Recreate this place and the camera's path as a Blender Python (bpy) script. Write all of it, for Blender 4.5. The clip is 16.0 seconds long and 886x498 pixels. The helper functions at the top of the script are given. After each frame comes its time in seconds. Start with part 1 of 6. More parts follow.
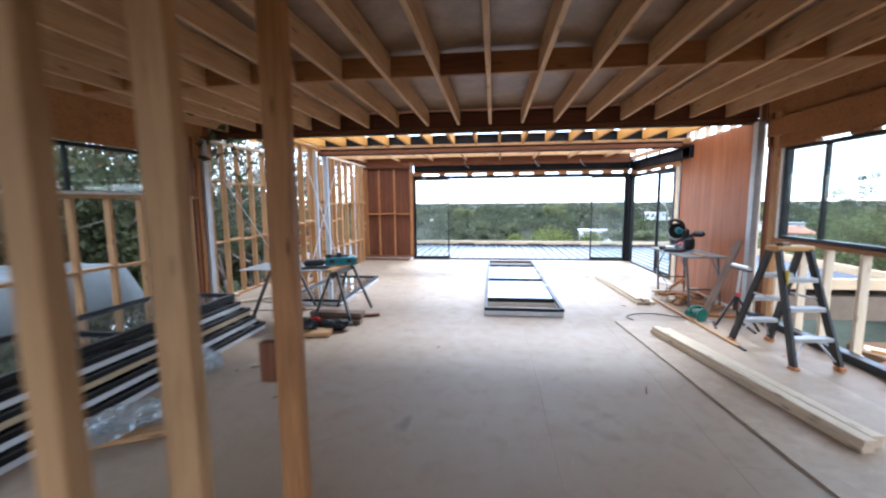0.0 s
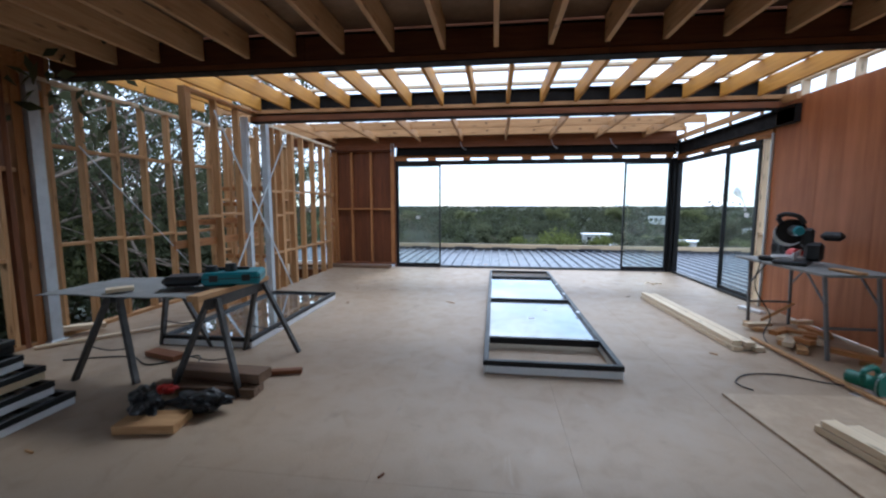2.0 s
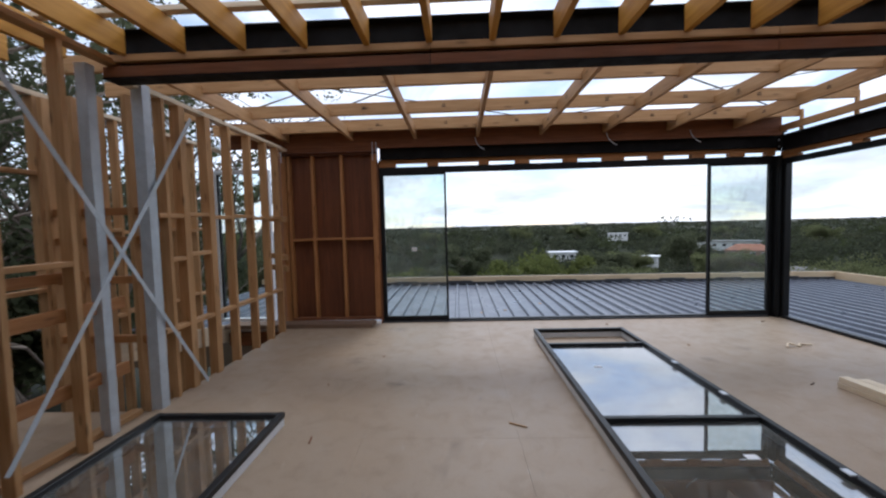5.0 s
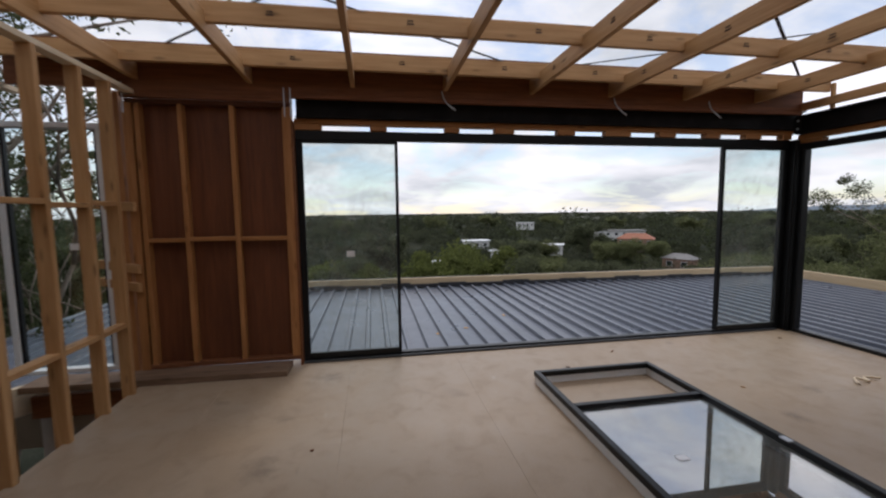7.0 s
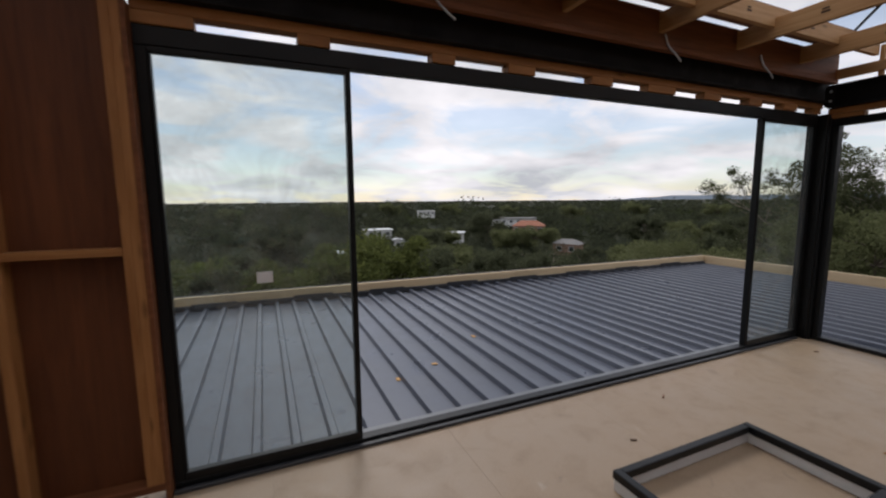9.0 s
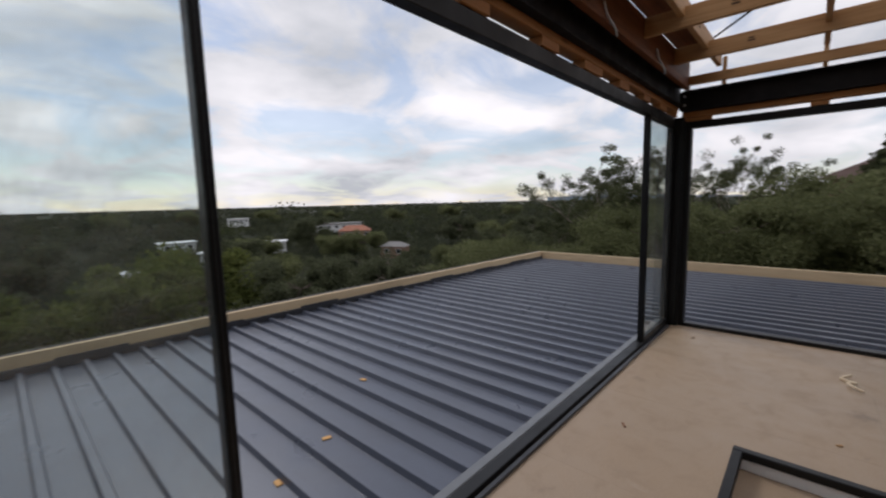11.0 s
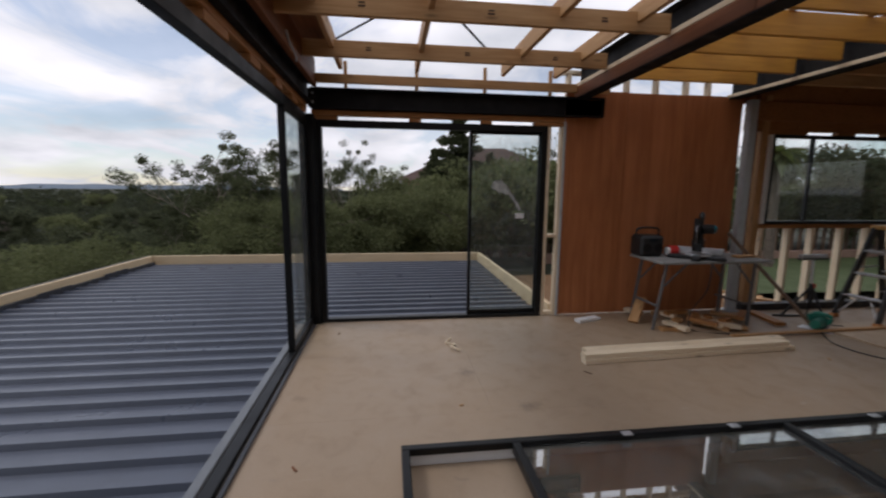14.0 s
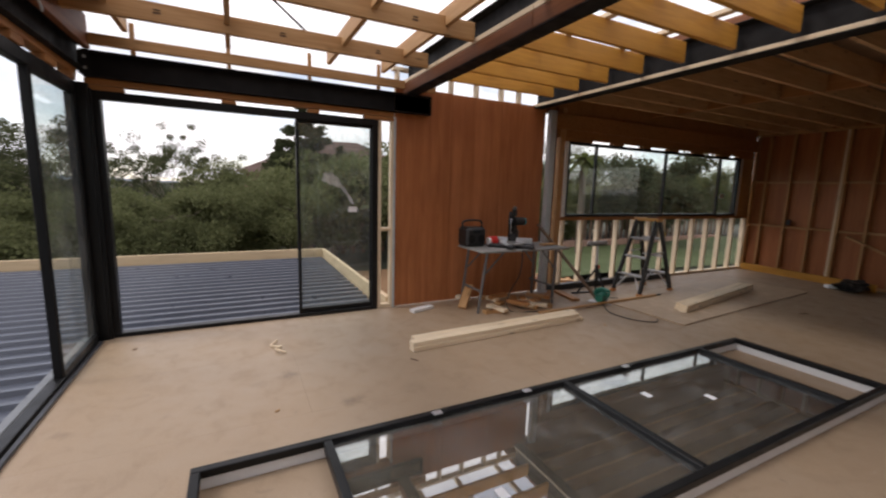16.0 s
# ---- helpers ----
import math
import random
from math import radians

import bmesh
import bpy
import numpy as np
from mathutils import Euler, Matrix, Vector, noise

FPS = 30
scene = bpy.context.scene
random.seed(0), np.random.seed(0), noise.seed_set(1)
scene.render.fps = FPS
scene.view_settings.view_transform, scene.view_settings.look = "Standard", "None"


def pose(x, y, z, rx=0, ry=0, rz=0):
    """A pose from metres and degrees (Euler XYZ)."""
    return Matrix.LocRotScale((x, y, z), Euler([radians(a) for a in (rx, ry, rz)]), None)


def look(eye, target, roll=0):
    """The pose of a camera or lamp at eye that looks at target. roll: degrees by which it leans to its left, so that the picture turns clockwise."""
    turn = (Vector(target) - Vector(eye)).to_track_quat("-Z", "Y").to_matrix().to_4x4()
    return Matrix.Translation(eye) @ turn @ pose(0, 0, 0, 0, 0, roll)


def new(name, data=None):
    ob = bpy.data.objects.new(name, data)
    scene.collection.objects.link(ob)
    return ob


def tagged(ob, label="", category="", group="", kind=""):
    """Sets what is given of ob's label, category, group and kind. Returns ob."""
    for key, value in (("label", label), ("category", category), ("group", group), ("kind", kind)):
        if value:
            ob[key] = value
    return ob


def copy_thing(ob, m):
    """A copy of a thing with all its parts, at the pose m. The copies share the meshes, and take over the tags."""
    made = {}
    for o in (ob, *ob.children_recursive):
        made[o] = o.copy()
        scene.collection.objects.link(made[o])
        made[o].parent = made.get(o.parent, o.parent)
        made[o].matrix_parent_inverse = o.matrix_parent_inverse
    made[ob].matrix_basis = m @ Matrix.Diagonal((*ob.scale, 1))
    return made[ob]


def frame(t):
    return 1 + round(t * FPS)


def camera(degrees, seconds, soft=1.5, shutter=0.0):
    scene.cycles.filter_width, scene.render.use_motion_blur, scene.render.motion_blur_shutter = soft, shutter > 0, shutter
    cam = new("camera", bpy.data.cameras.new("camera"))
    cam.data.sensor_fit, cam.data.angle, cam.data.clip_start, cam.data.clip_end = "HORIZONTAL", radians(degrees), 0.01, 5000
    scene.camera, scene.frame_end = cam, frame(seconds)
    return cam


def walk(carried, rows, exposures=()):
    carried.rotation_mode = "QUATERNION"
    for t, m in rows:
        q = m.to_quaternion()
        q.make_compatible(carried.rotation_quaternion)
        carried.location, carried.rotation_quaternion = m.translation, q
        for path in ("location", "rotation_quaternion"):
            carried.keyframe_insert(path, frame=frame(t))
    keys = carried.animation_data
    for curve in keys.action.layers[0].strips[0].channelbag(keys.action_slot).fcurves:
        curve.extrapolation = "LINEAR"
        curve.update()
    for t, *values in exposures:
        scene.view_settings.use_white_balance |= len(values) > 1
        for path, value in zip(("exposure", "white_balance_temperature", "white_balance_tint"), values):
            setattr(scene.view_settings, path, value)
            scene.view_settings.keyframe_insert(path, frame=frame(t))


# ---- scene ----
# ---- camera ----
cam = camera(94.6, 16.0, soft=2.2, shutter=0.5)
PATH = [
    (0, (0.118, -0.5, 1.614), (-0.124, 1.471, 1.382), -0.5),
    (0.5, (0.18, 0.262, 1.494), (-0.041, 2.235, 1.257), 0.1),
    (1, (0.157, 0.858, 1.423), (-0.054, 2.832, 1.186), 0.2),
    (1.5, (0.105, 1.356, 1.412), (-0.114, 3.33, 1.178), -0.1),
    (2, (0.076, 1.955, 1.382), (-0.172, 3.928, 1.163), -0.0),
    (2.5, (-0.114, 2.214, 1.419), (-0.349, 4.189, 1.212), -0.5),
    (3, (-0.237, 2.791, 1.395), (-0.485, 4.768, 1.218), -0.7),
    (5.5, (-0.996, 5.081, 1.481), (-1.009, 7.078, 1.365), -1.3),
    (6, (-1.048, 5.476, 1.556), (-0.967, 7.467, 1.395), -0.9),
    (6.5, (-1.386, 6.016, 1.586), (-1.118, 7.988, 1.392), -0.8),
    (7, (-1.359, 6.565, 1.504), (-1.021, 8.528, 1.322), -0.7),
    (7.5, (-1.432, 7.031, 1.48), (-1.009, 8.976, 1.294), -0.4),
    (8, (-1.553, 7.485, 1.521), (-1.011, 9.398, 1.302), -0.4),
    (10.5, (-1.575, 9.429, 1.46), (-0.293, 10.948, 1.236), -1.0),
    (11, (-1.494, 9.606, 1.475), (-0.021, 10.939, 1.24), -1.4),
    (11.5, (-1.351, 9.827, 1.585), (0.285, 10.943, 1.307), -1.4),
    (12, (-1.207, 9.874, 1.499), (0.569, 10.756, 1.237), -0.2),
    (12.5, (-1.246, 10.008, 1.581), (0.648, 10.575, 1.281), -1.1),
    (13, (-1.144, 10.087, 1.584), (0.818, 10.32, 1.276), -1.2),
    (13.5, (-1.056, 10.013, 1.555), (0.921, 9.99, 1.256), -0.4),
    (14, (-0.999, 9.898, 1.525), (0.964, 9.643, 1.235), 0.5),
    (14.5, (-0.998, 9.822, 1.53), (0.929, 9.371, 1.239), 1.2),
    (15, (-1.0, 9.734, 1.528), (0.879, 9.115, 1.233), 1.3),
    (15.5, (-1.02, 9.657, 1.515), (0.808, 8.902, 1.216), 1.6),
    (16, (-1.048, 9.602, 1.501), (0.714, 8.703, 1.204), 1.7),
]
walk(cam, [(t, look(eye, target, roll)) for t, eye, target, roll in PATH], [(0, 2.2, 5300, 9), (0.5, 1.66, 5300, 8), (1, 1.38, 5250, 8), (1.5, 1.14, 5250, 7), (2, 0.9, 5300, 7), (2.5, 0.9, 5350, 8), (3, 0.76, 5500, 8), (5.5, 0.08, 5900, 12), (6.5, -0.08, 6200, 13), (8, -0.38, 6600, 13), (10.5, -0.38, 6500, 14), (11, -0.42, 6500, 14), (12, -0.54, 6400, 14), (13.5, -0.54, 6300, 14), (14.5, -0.14, 6500, 15), (16, 0.32, 6850, 16)])

# ---- world, sun, exposure ----
world = bpy.data.worlds.new("world")
scene.world = world
world.use_nodes = True
wn, wl = world.node_tree.nodes, world.node_tree.links
for n in list(wn):
    wn.remove(n)
w_out = wn.new("ShaderNodeOutputWorld")
w_bg = wn.new("ShaderNodeBackground")
w_sky = wn.new("ShaderNodeTexSky")
w_sky.sky_type = "NISHITA"
w_sky.sun_disc = False
w_sky.sun_elevation = radians(48)
w_sky.sun_rotation = radians(15)
w_sky.air_density = 1.0
w_sky.dust_density = 0.1
w_co = wn.new("ShaderNodeTexCoord")
w_sep = wn.new("ShaderNodeSeparateXYZ")
w_div = wn.new("ShaderNodeMath")
w_div.operation = "ADD"
w_div.inputs[1].default_value = 0.22
w_dx = wn.new("ShaderNodeMath")
w_dx.operation = "DIVIDE"
w_dy = wn.new("ShaderNodeMath")
w_dy.operation = "DIVIDE"
w_com = wn.new("ShaderNodeCombineXYZ")
w_noise = wn.new("ShaderNodeTexNoise")
w_noise.inputs["Scale"].default_value = 1.7
w_noise.inputs["Detail"].default_value = 9
w_noise.inputs["Roughness"].default_value = 0.56
w_noise.inputs["Distortion"].default_value = 0.7
w_cov = wn.new("ShaderNodeValToRGB")
w_cov.color_ramp.elements[0].position = 0.40
w_cov.color_ramp.elements[0].color = (0.42, 0.42, 0.42, 1)
w_cov.color_ramp.elements[1].position = 0.56
w_cov.color_ramp.elements[1].color = (1, 1, 1, 1)
w_noise2 = wn.new("ShaderNodeTexNoise")
w_noise2.inputs["Scale"].default_value = 1.1
w_noise2.inputs["Detail"].default_value = 9
w_shade = wn.new("ShaderNodeValToRGB")
w_shade.color_ramp.elements[0].position = 0.34
w_shade.color_ramp.elements[0].color = (5.3, 5.6, 6.0, 1)
w_shade.color_ramp.elements[1].position = 0.62
w_shade.color_ramp.elements[1].color = (10.0, 9.9, 10.2, 1)
w_mix = wn.new("ShaderNodeMix")
w_mix.data_type = "RGBA"
w_bg.inputs["Strength"].default_value = 0.14
wl.new(w_co.outputs["Generated"], w_sep.inputs[0])
wl.new(w_sep.outputs["Z"], w_div.inputs[0])
wl.new(w_sep.outputs["X"], w_dx.inputs[0])
wl.new(w_sep.outputs["Y"], w_dy.inputs[0])
wl.new(w_div.outputs[0], w_dx.inputs[1])
wl.new(w_div.outputs[0], w_dy.inputs[1])
wl.new(w_dx.outputs[0], w_com.inputs[0])
wl.new(w_dy.outputs[0], w_com.inputs[1])
wl.new(w_com.outputs[0], w_noise.inputs["Vector"])
wl.new(w_com.outputs[0], w_noise2.inputs["Vector"])
wl.new(w_noise.outputs[0], w_cov.inputs[0])
wl.new(w_noise2.outputs[0], w_shade.inputs[0])
wl.new(w_cov.outputs[0], w_mix.inputs[0])
wl.new(w_sky.outputs[0], w_mix.inputs[6])
wl.new(w_shade.outputs[0], w_mix.inputs[7])
w_grad = wn.new("ShaderNodeMapRange")
w_grad.inputs[1].default_value, w_grad.inputs[2].default_value = 0.0, 1.0
w_grad.inputs[3].default_value, w_grad.inputs[4].default_value = 0.90, 1.22
w_dim = wn.new("ShaderNodeVectorMath")
w_dim.operation = "SCALE"
wl.new(w_sep.outputs["Z"], w_grad.inputs[0])
wl.new(w_mix.outputs[2], w_dim.inputs[0])
wl.new(w_grad.outputs[0], w_dim.inputs["Scale"])
wl.new(w_dim.outputs[0], w_bg.inputs["Color"])
wl.new(w_bg.outputs[0], w_out.inputs[0])

sun = new("sun", bpy.data.lights.new("sun", "SUN"))
sun.data.energy = 1.0
sun.data.angle = radians(14)
sun.data.color = (1.0, 0.98, 0.95)
sun.matrix_world = look((0, 0, 30), (-6, -26, 0))


# ---- materials ----
def nodes_of(mat):
    mat.use_nodes = True
    nt = mat.node_tree
    return nt, nt.nodes["Principled BSDF"]


def mix_rgb(nt, fac, a, b, mode="MIX"):
    m = nt.nodes.new("ShaderNodeMix")
    m.data_type = "RGBA"
    m.blend_type = mode
    for sock, val in ((m.inputs[0], fac), (m.inputs[6], a), (m.inputs[7], b)):
        if isinstance(val, (int, float)):
            sock.default_value = val
        elif isinstance(val, tuple):
            sock.default_value = (*val, 1)
        else:
            nt.links.new(val, sock)
    return m.outputs[2]


def ramp(nt, src, p0, p1, c0=0.0, c1=1.0):
    r = nt.nodes.new("ShaderNodeMapRange")
    r.inputs[1].default_value, r.inputs[2].default_value = p0, p1
    r.inputs[3].default_value, r.inputs[4].default_value = c0, c1
    nt.links.new(src, r.inputs[0])
    return r.outputs[0]


def noise_tex(nt, vec, scale, detail=4.0, rough=0.55, dist=0.0):
    n = nt.nodes.new("ShaderNodeTexNoise")
    n.inputs["Scale"].default_value = scale
    n.inputs["Detail"].default_value = detail
    n.inputs["Roughness"].default_value = rough
    n.inputs["Distortion"].default_value = dist
    nt.links.new(vec, n.inputs["Vector"])
    return n.outputs[0]


def local_vec(nt, scale=(1, 1, 1), jitter=9.0):
    """Object coordinates, moved by a random amount for each object and stretched."""
    tc = nt.nodes.new("ShaderNodeTexCoord")
    oi = nt.nodes.new("ShaderNodeObjectInfo")
    mul = nt.nodes.new("ShaderNodeMath")
    mul.operation = "MULTIPLY"
    mul.inputs[1].default_value = jitter
    nt.links.new(oi.outputs["Random"], mul.inputs[0])
    add = nt.nodes.new("ShaderNodeVectorMath")
    add.operation = "ADD"
    nt.links.new(tc.outputs["Object"], add.inputs[0])
    nt.links.new(mul.outputs[0], add.inputs[1])
    m = nt.nodes.new("ShaderNodeMapping")
    m.inputs["Scale"].default_value = scale
    nt.links.new(add.outputs[0], m.inputs["Vector"])
    return m.outputs[0], oi.outputs["Random"]


def bump(nt, bsdf, height, strength=0.2, dist=0.01):
    b = nt.nodes.new("ShaderNodeBump")
    b.inputs["Strength"].default_value = strength
    b.inputs["Distance"].default_value = dist
    nt.links.new(height, b.inputs["Height"])
    nt.links.new(b.outputs[0], bsdf.inputs["Normal"])


def wood(name, pale, dark, rough=0.6, knots=True, spread=0.35):
    """Sawn timber; the grain runs along the piece's own x axis."""
    mat = bpy.data.materials.new(name)
    nt, b = nodes_of(mat)
    v, rnd = local_vec(nt, (1.1, 16, 16))
    grain = noise_tex(nt, v, 2.2, 5, 0.6, 0.5)
    v2, _ = local_vec(nt, (0.9, 2.4, 2.4))
    broad = noise_tex(nt, v2, 1.6, 3)
    col = mix_rgb(nt, ramp(nt, grain, 0.3, 0.72), dark, pale)
    tint = mix_rgb(nt, ramp(nt, rnd, 0, 1, 0, spread), (1, 1, 1), (0.62, 0.52, 0.44))
    col = mix_rgb(nt, 1.0, col, tint, "MULTIPLY")
    col = mix_rgb(nt, ramp(nt, broad, 0.5, 0.78, 0, 0.5), col, tuple(c * 0.62 for c in dark))
    if knots:
        v3, _ = local_vec(nt, (2.4, 9, 9), 5.0)
        vor = nt.nodes.new("ShaderNodeTexVoronoi")
        vor.inputs["Scale"].default_value = 1.3
        nt.links.new(v3, vor.inputs["Vector"])
        col = mix_rgb(nt, ramp(nt, vor.outputs["Distance"], 0.06, 0.2, 0.75, 0), col, tuple(c * 0.35 for c in dark))
    nt.links.new(col, b.inputs["Base Color"])
    b.inputs["Roughness"].default_value = rough
    b.inputs["Specular IOR Level"].default_value = 0.3
    bump(nt, b, grain, 0.25, 0.004)
    return mat


def paint(name, color, rough=0.5, metal=0.0, wear=0.25, scale=6.0, spec=0.5, fine=60.0):
    """Painted, plastic or metal surface with dirt at two scales."""
    mat = bpy.data.materials.new(name)
    nt, b = nodes_of(mat)
    v, rnd = local_vec(nt)
    n1 = noise_tex(nt, v, scale, 5, 0.6, 0.3)
    n2 = noise_tex(nt, v, fine, 3)
    col = mix_rgb(nt, ramp(nt, n1, 0.4, 0.75, 0, wear), color, tuple(c * 0.6 + 0.02 * min(1.0, 4 * max(color)) for c in color))
    col = mix_rgb(nt, ramp(nt, n2, 0.5, 0.8, 0, wear * 0.6), col, tuple(min(1, c * 1.25 + 0.004) for c in color))
    nt.links.new(col, b.inputs["Base Color"])
    nt.links.new(ramp(nt, n1, 0.3, 0.7, rough * 0.8, min(1, rough * 1.25)), b.inputs["Roughness"])
    b.inputs["Metallic"].default_value = metal
    b.inputs["Specular IOR Level"].default_value = spec
    bump(nt, b, n2, 0.08, 0.003)
    return mat


def plywood(name, pale, dark):
    """Sheet veneer with upright figure and fine pores (upright is the sheet's own z)."""
    mat = bpy.data.materials.new(name)
    nt, b = nodes_of(mat)
    v, rnd = local_vec(nt, (7, 7, 0.55))
    g = noise_tex(nt, v, 2.0, 6, 0.62, 0.8)
    v2, _ = local_vec(nt, (60, 60, 3))
    pores = noise_tex(nt, v2, 2.0, 2)
    col = mix_rgb(nt, ramp(nt, g, 0.3, 0.72), dark, pale)
    col = mix_rgb(nt, ramp(nt, pores, 0.55, 0.8, 0, 0.35), col, tuple(c * 0.5 for c in dark))
    v4, _ = local_vec(nt, (2.6, 2.6, 0.12))
    col = mix_rgb(nt, ramp(nt, noise_tex(nt, v4, 1.6, 3), 0.5, 0.72, 0, 0.45), col, tuple(min(1, c * 1.35 + 0.02) for c in pale))
    v3, _ = local_vec(nt, (1, 1, 1))
    col = mix_rgb(nt, ramp(nt, noise_tex(nt, v3, 1.3, 3), 0.45, 0.75, 0, 0.35), col, tuple(c * 0.7 for c in dark))
    nt.links.new(col, b.inputs["Base Color"])
    b.inputs["Roughness"].default_value = 0.5
    b.inputs["Specular IOR Level"].default_value = 0.35
    bump(nt, b, pores, 0.1, 0.002)
    return mat


def floor_board():
    mat = bpy.data.materials.new("particleboard_floor")
    nt, b = nodes_of(mat)
    tc = nt.nodes.new("ShaderNodeTexCoord")
    geo = nt.nodes.new("ShaderNodeNewGeometry")
    pos = geo.outputs["Position"]
    oi = nt.nodes.new("ShaderNodeObjectInfo")
    chips = noise_tex(nt, pos, 140, 3, 0.7)
    big = noise_tex(nt, pos, 0.9, 4, 0.6, 0.4)
    mid = noise_tex(nt, pos, 5.5, 5, 0.62, 0.6)
    col = mix_rgb(nt, ramp(nt, chips, 0.35, 0.7), (0.30, 0.211, 0.131), (0.41, 0.297, 0.194))
    col = mix_rgb(nt, ramp(nt, big, 0.4, 0.7, 0, 0.5), col, (0.37, 0.295, 0.22))
    col = mix_rgb(nt, ramp(nt, mid, 0.52, 0.78, 0, 0.5), col, (0.235, 0.165, 0.108))
    stain = noise_tex(nt, pos, 1.35, 3, 0.5, 0.9)
    col = mix_rgb(nt, ramp(nt, stain, 0.67, 0.76, 0, 0.65), col, (0.15, 0.105, 0.07))
    scuff = noise_tex(nt, pos, 3.1, 7, 0.72, 3.2)
    col = mix_rgb(nt, ramp(nt, scuff, 0.63, 0.72, 0, 0.55), col, (0.17, 0.13, 0.10))
    mp = nt.nodes.new("ShaderNodeMapping")
    mp.inputs["Scale"].default_value = (9, 1.6, 1)
    mp.inputs["Rotation"].default_value = (0, 0, 0.6)
    nt.links.new(pos, mp.inputs["Vector"])
    drag = noise_tex(nt, mp.outputs[0], 1.5, 4, 0.6, 0.6)
    col = mix_rgb(nt, ramp(nt, drag, 0.68, 0.74, 0, 0.4), col, (0.22, 0.18, 0.15))
    col = mix_rgb(nt, ramp(nt, drag, 0.26, 0.32, 0.3, 0), col, (0.52, 0.46, 0.38))
    col = mix_rgb(nt, ramp(nt, oi.outputs["Random"], 0, 1, 0, 0.18), col, (0.33, 0.25, 0.175))
    warp = noise_tex(nt, pos, 7.0, 5, 0.7)
    for sx, sy, sr in ((-2.04, 9.0, 0.13), (-1.76, 10.3, 0.12), (-2.04, 9.6, 0.08), (-1.5, 8.35, 0.10), (2.2, 9.3, 0.09), (1.6, 8.9, 0.07)):
        dn = nt.nodes.new("ShaderNodeVectorMath")
        dn.operation = "DISTANCE"
        nt.links.new(pos, dn.inputs[0])
        dn.inputs[1].default_value = (sx, sy, 0)
        ad = nt.nodes.new("ShaderNodeMath")
        ad.operation = "MULTIPLY_ADD"
        nt.links.new(warp, ad.inputs[0])
        ad.inputs[1].default_value = 0.5
        nt.links.new(dn.outputs["Value"], ad.inputs[2])
        col = mix_rgb(nt, ramp(nt, ad.outputs[0], 0.16 + sr * 0.6, 0.26 + sr, 0.6, 0), col, (0.14, 0.10, 0.07))
    nt.links.new(col, b.inputs["Base Color"])
    nt.links.new(ramp(nt, mid, 0.3, 0.7, 0.42, 0.62), b.inputs["Roughness"])
    b.inputs["Specular IOR Level"].default_value = 0.45
    bump(nt, b, chips, 0.06, 0.002)
    return mat


def pane_glass(name, tint=(0.93, 0.97, 0.96), haze=0.0, base=0.035, power=5.0):
    mat = bpy.data.materials.new(name)
    mat.use_nodes = True
    nt = mat.node_tree
    for n in list(nt.nodes):
        nt.nodes.remove(n)
    out = nt.nodes.new("ShaderNodeOutputMaterial")
    tr = nt.nodes.new("ShaderNodeBsdfTransparent")
    tr.inputs[0].default_value = (*tint, 1)
    gl = nt.nodes.new("ShaderNodeBsdfGlossy")
    gl.inputs["Roughness"].default_value = 0.01
    lw = nt.nodes.new("ShaderNodeLayerWeight")
    lw.inputs[0].default_value = 0.5
    pw = nt.nodes.new("ShaderNodeMath")
    pw.operation = "POWER"
    pw.inputs[1].default_value = power
    nt.links.new(lw.outputs["Facing"], pw.inputs[0])
    mx = nt.nodes.new("ShaderNodeMixShader")
    nt.links.new(ramp(nt, pw.outputs[0], 0, 1, base, 0.9), mx.inputs[0])
    nt.links.new(tr.outputs[0], mx.inputs[1])
    nt.links.new(gl.outputs[0], mx.inputs[2])
    last = mx.outputs[0]
    if haze:
        v, _ = local_vec(nt, (1, 1, 1))
        smear = noise_tex(nt, v, 2.4, 6, 0.7, 2.5)
        df = nt.nodes.new("ShaderNodeBsdfDiffuse")
        df.inputs[0].default_value = (0.6, 0.6, 0.58, 1)
        m2 = nt.nodes.new("ShaderNodeMixShader")
        nt.links.new(ramp(nt, smear, 0.45, 0.75, haze * 0.25, haze), m2.inputs[0])
        nt.links.new(last, m2.inputs[1])
        nt.links.new(df.outputs[0], m2.inputs[2])
        last = m2.outputs[0]
    nt.links.new(last, out.inputs[0])
    return mat


def foliage(name, c0, c1):
    """Leaves: each spray its own green, some light coming through."""
    mat = bpy.data.materials.new(name)
    nt, b = nodes_of(mat)
    geo = nt.nodes.new("ShaderNodeNewGeometry")
    big = noise_tex(nt, geo.outputs["Position"], 0.5, 3)
    col = mix_rgb(nt, geo.outputs["Random Per Island"], c0, c1)
    col = mix_rgb(nt, ramp(nt, big, 0.42, 0.68, 0, 0.5), col, tuple(c * 0.6 for c in c0))
    nt.links.new(col, b.inputs["Base Color"])
    b.inputs["Roughness"].default_value = 0.65
    b.inputs["Specular IOR Level"].default_value = 0.08
    tl = nt.nodes.new("ShaderNodeBsdfTranslucent")
    nt.links.new(col, tl.inputs[0])
    mx = nt.nodes.new("ShaderNodeMixShader")
    mx.inputs[0].default_value = 0.5
    nt.links.new(b.outputs[0], mx.inputs[1])
    nt.links.new(tl.outputs[0], mx.inputs[2])
    nt.links.new(mx.outputs[0], nt.nodes["Material Output"].inputs[0])
    return mat


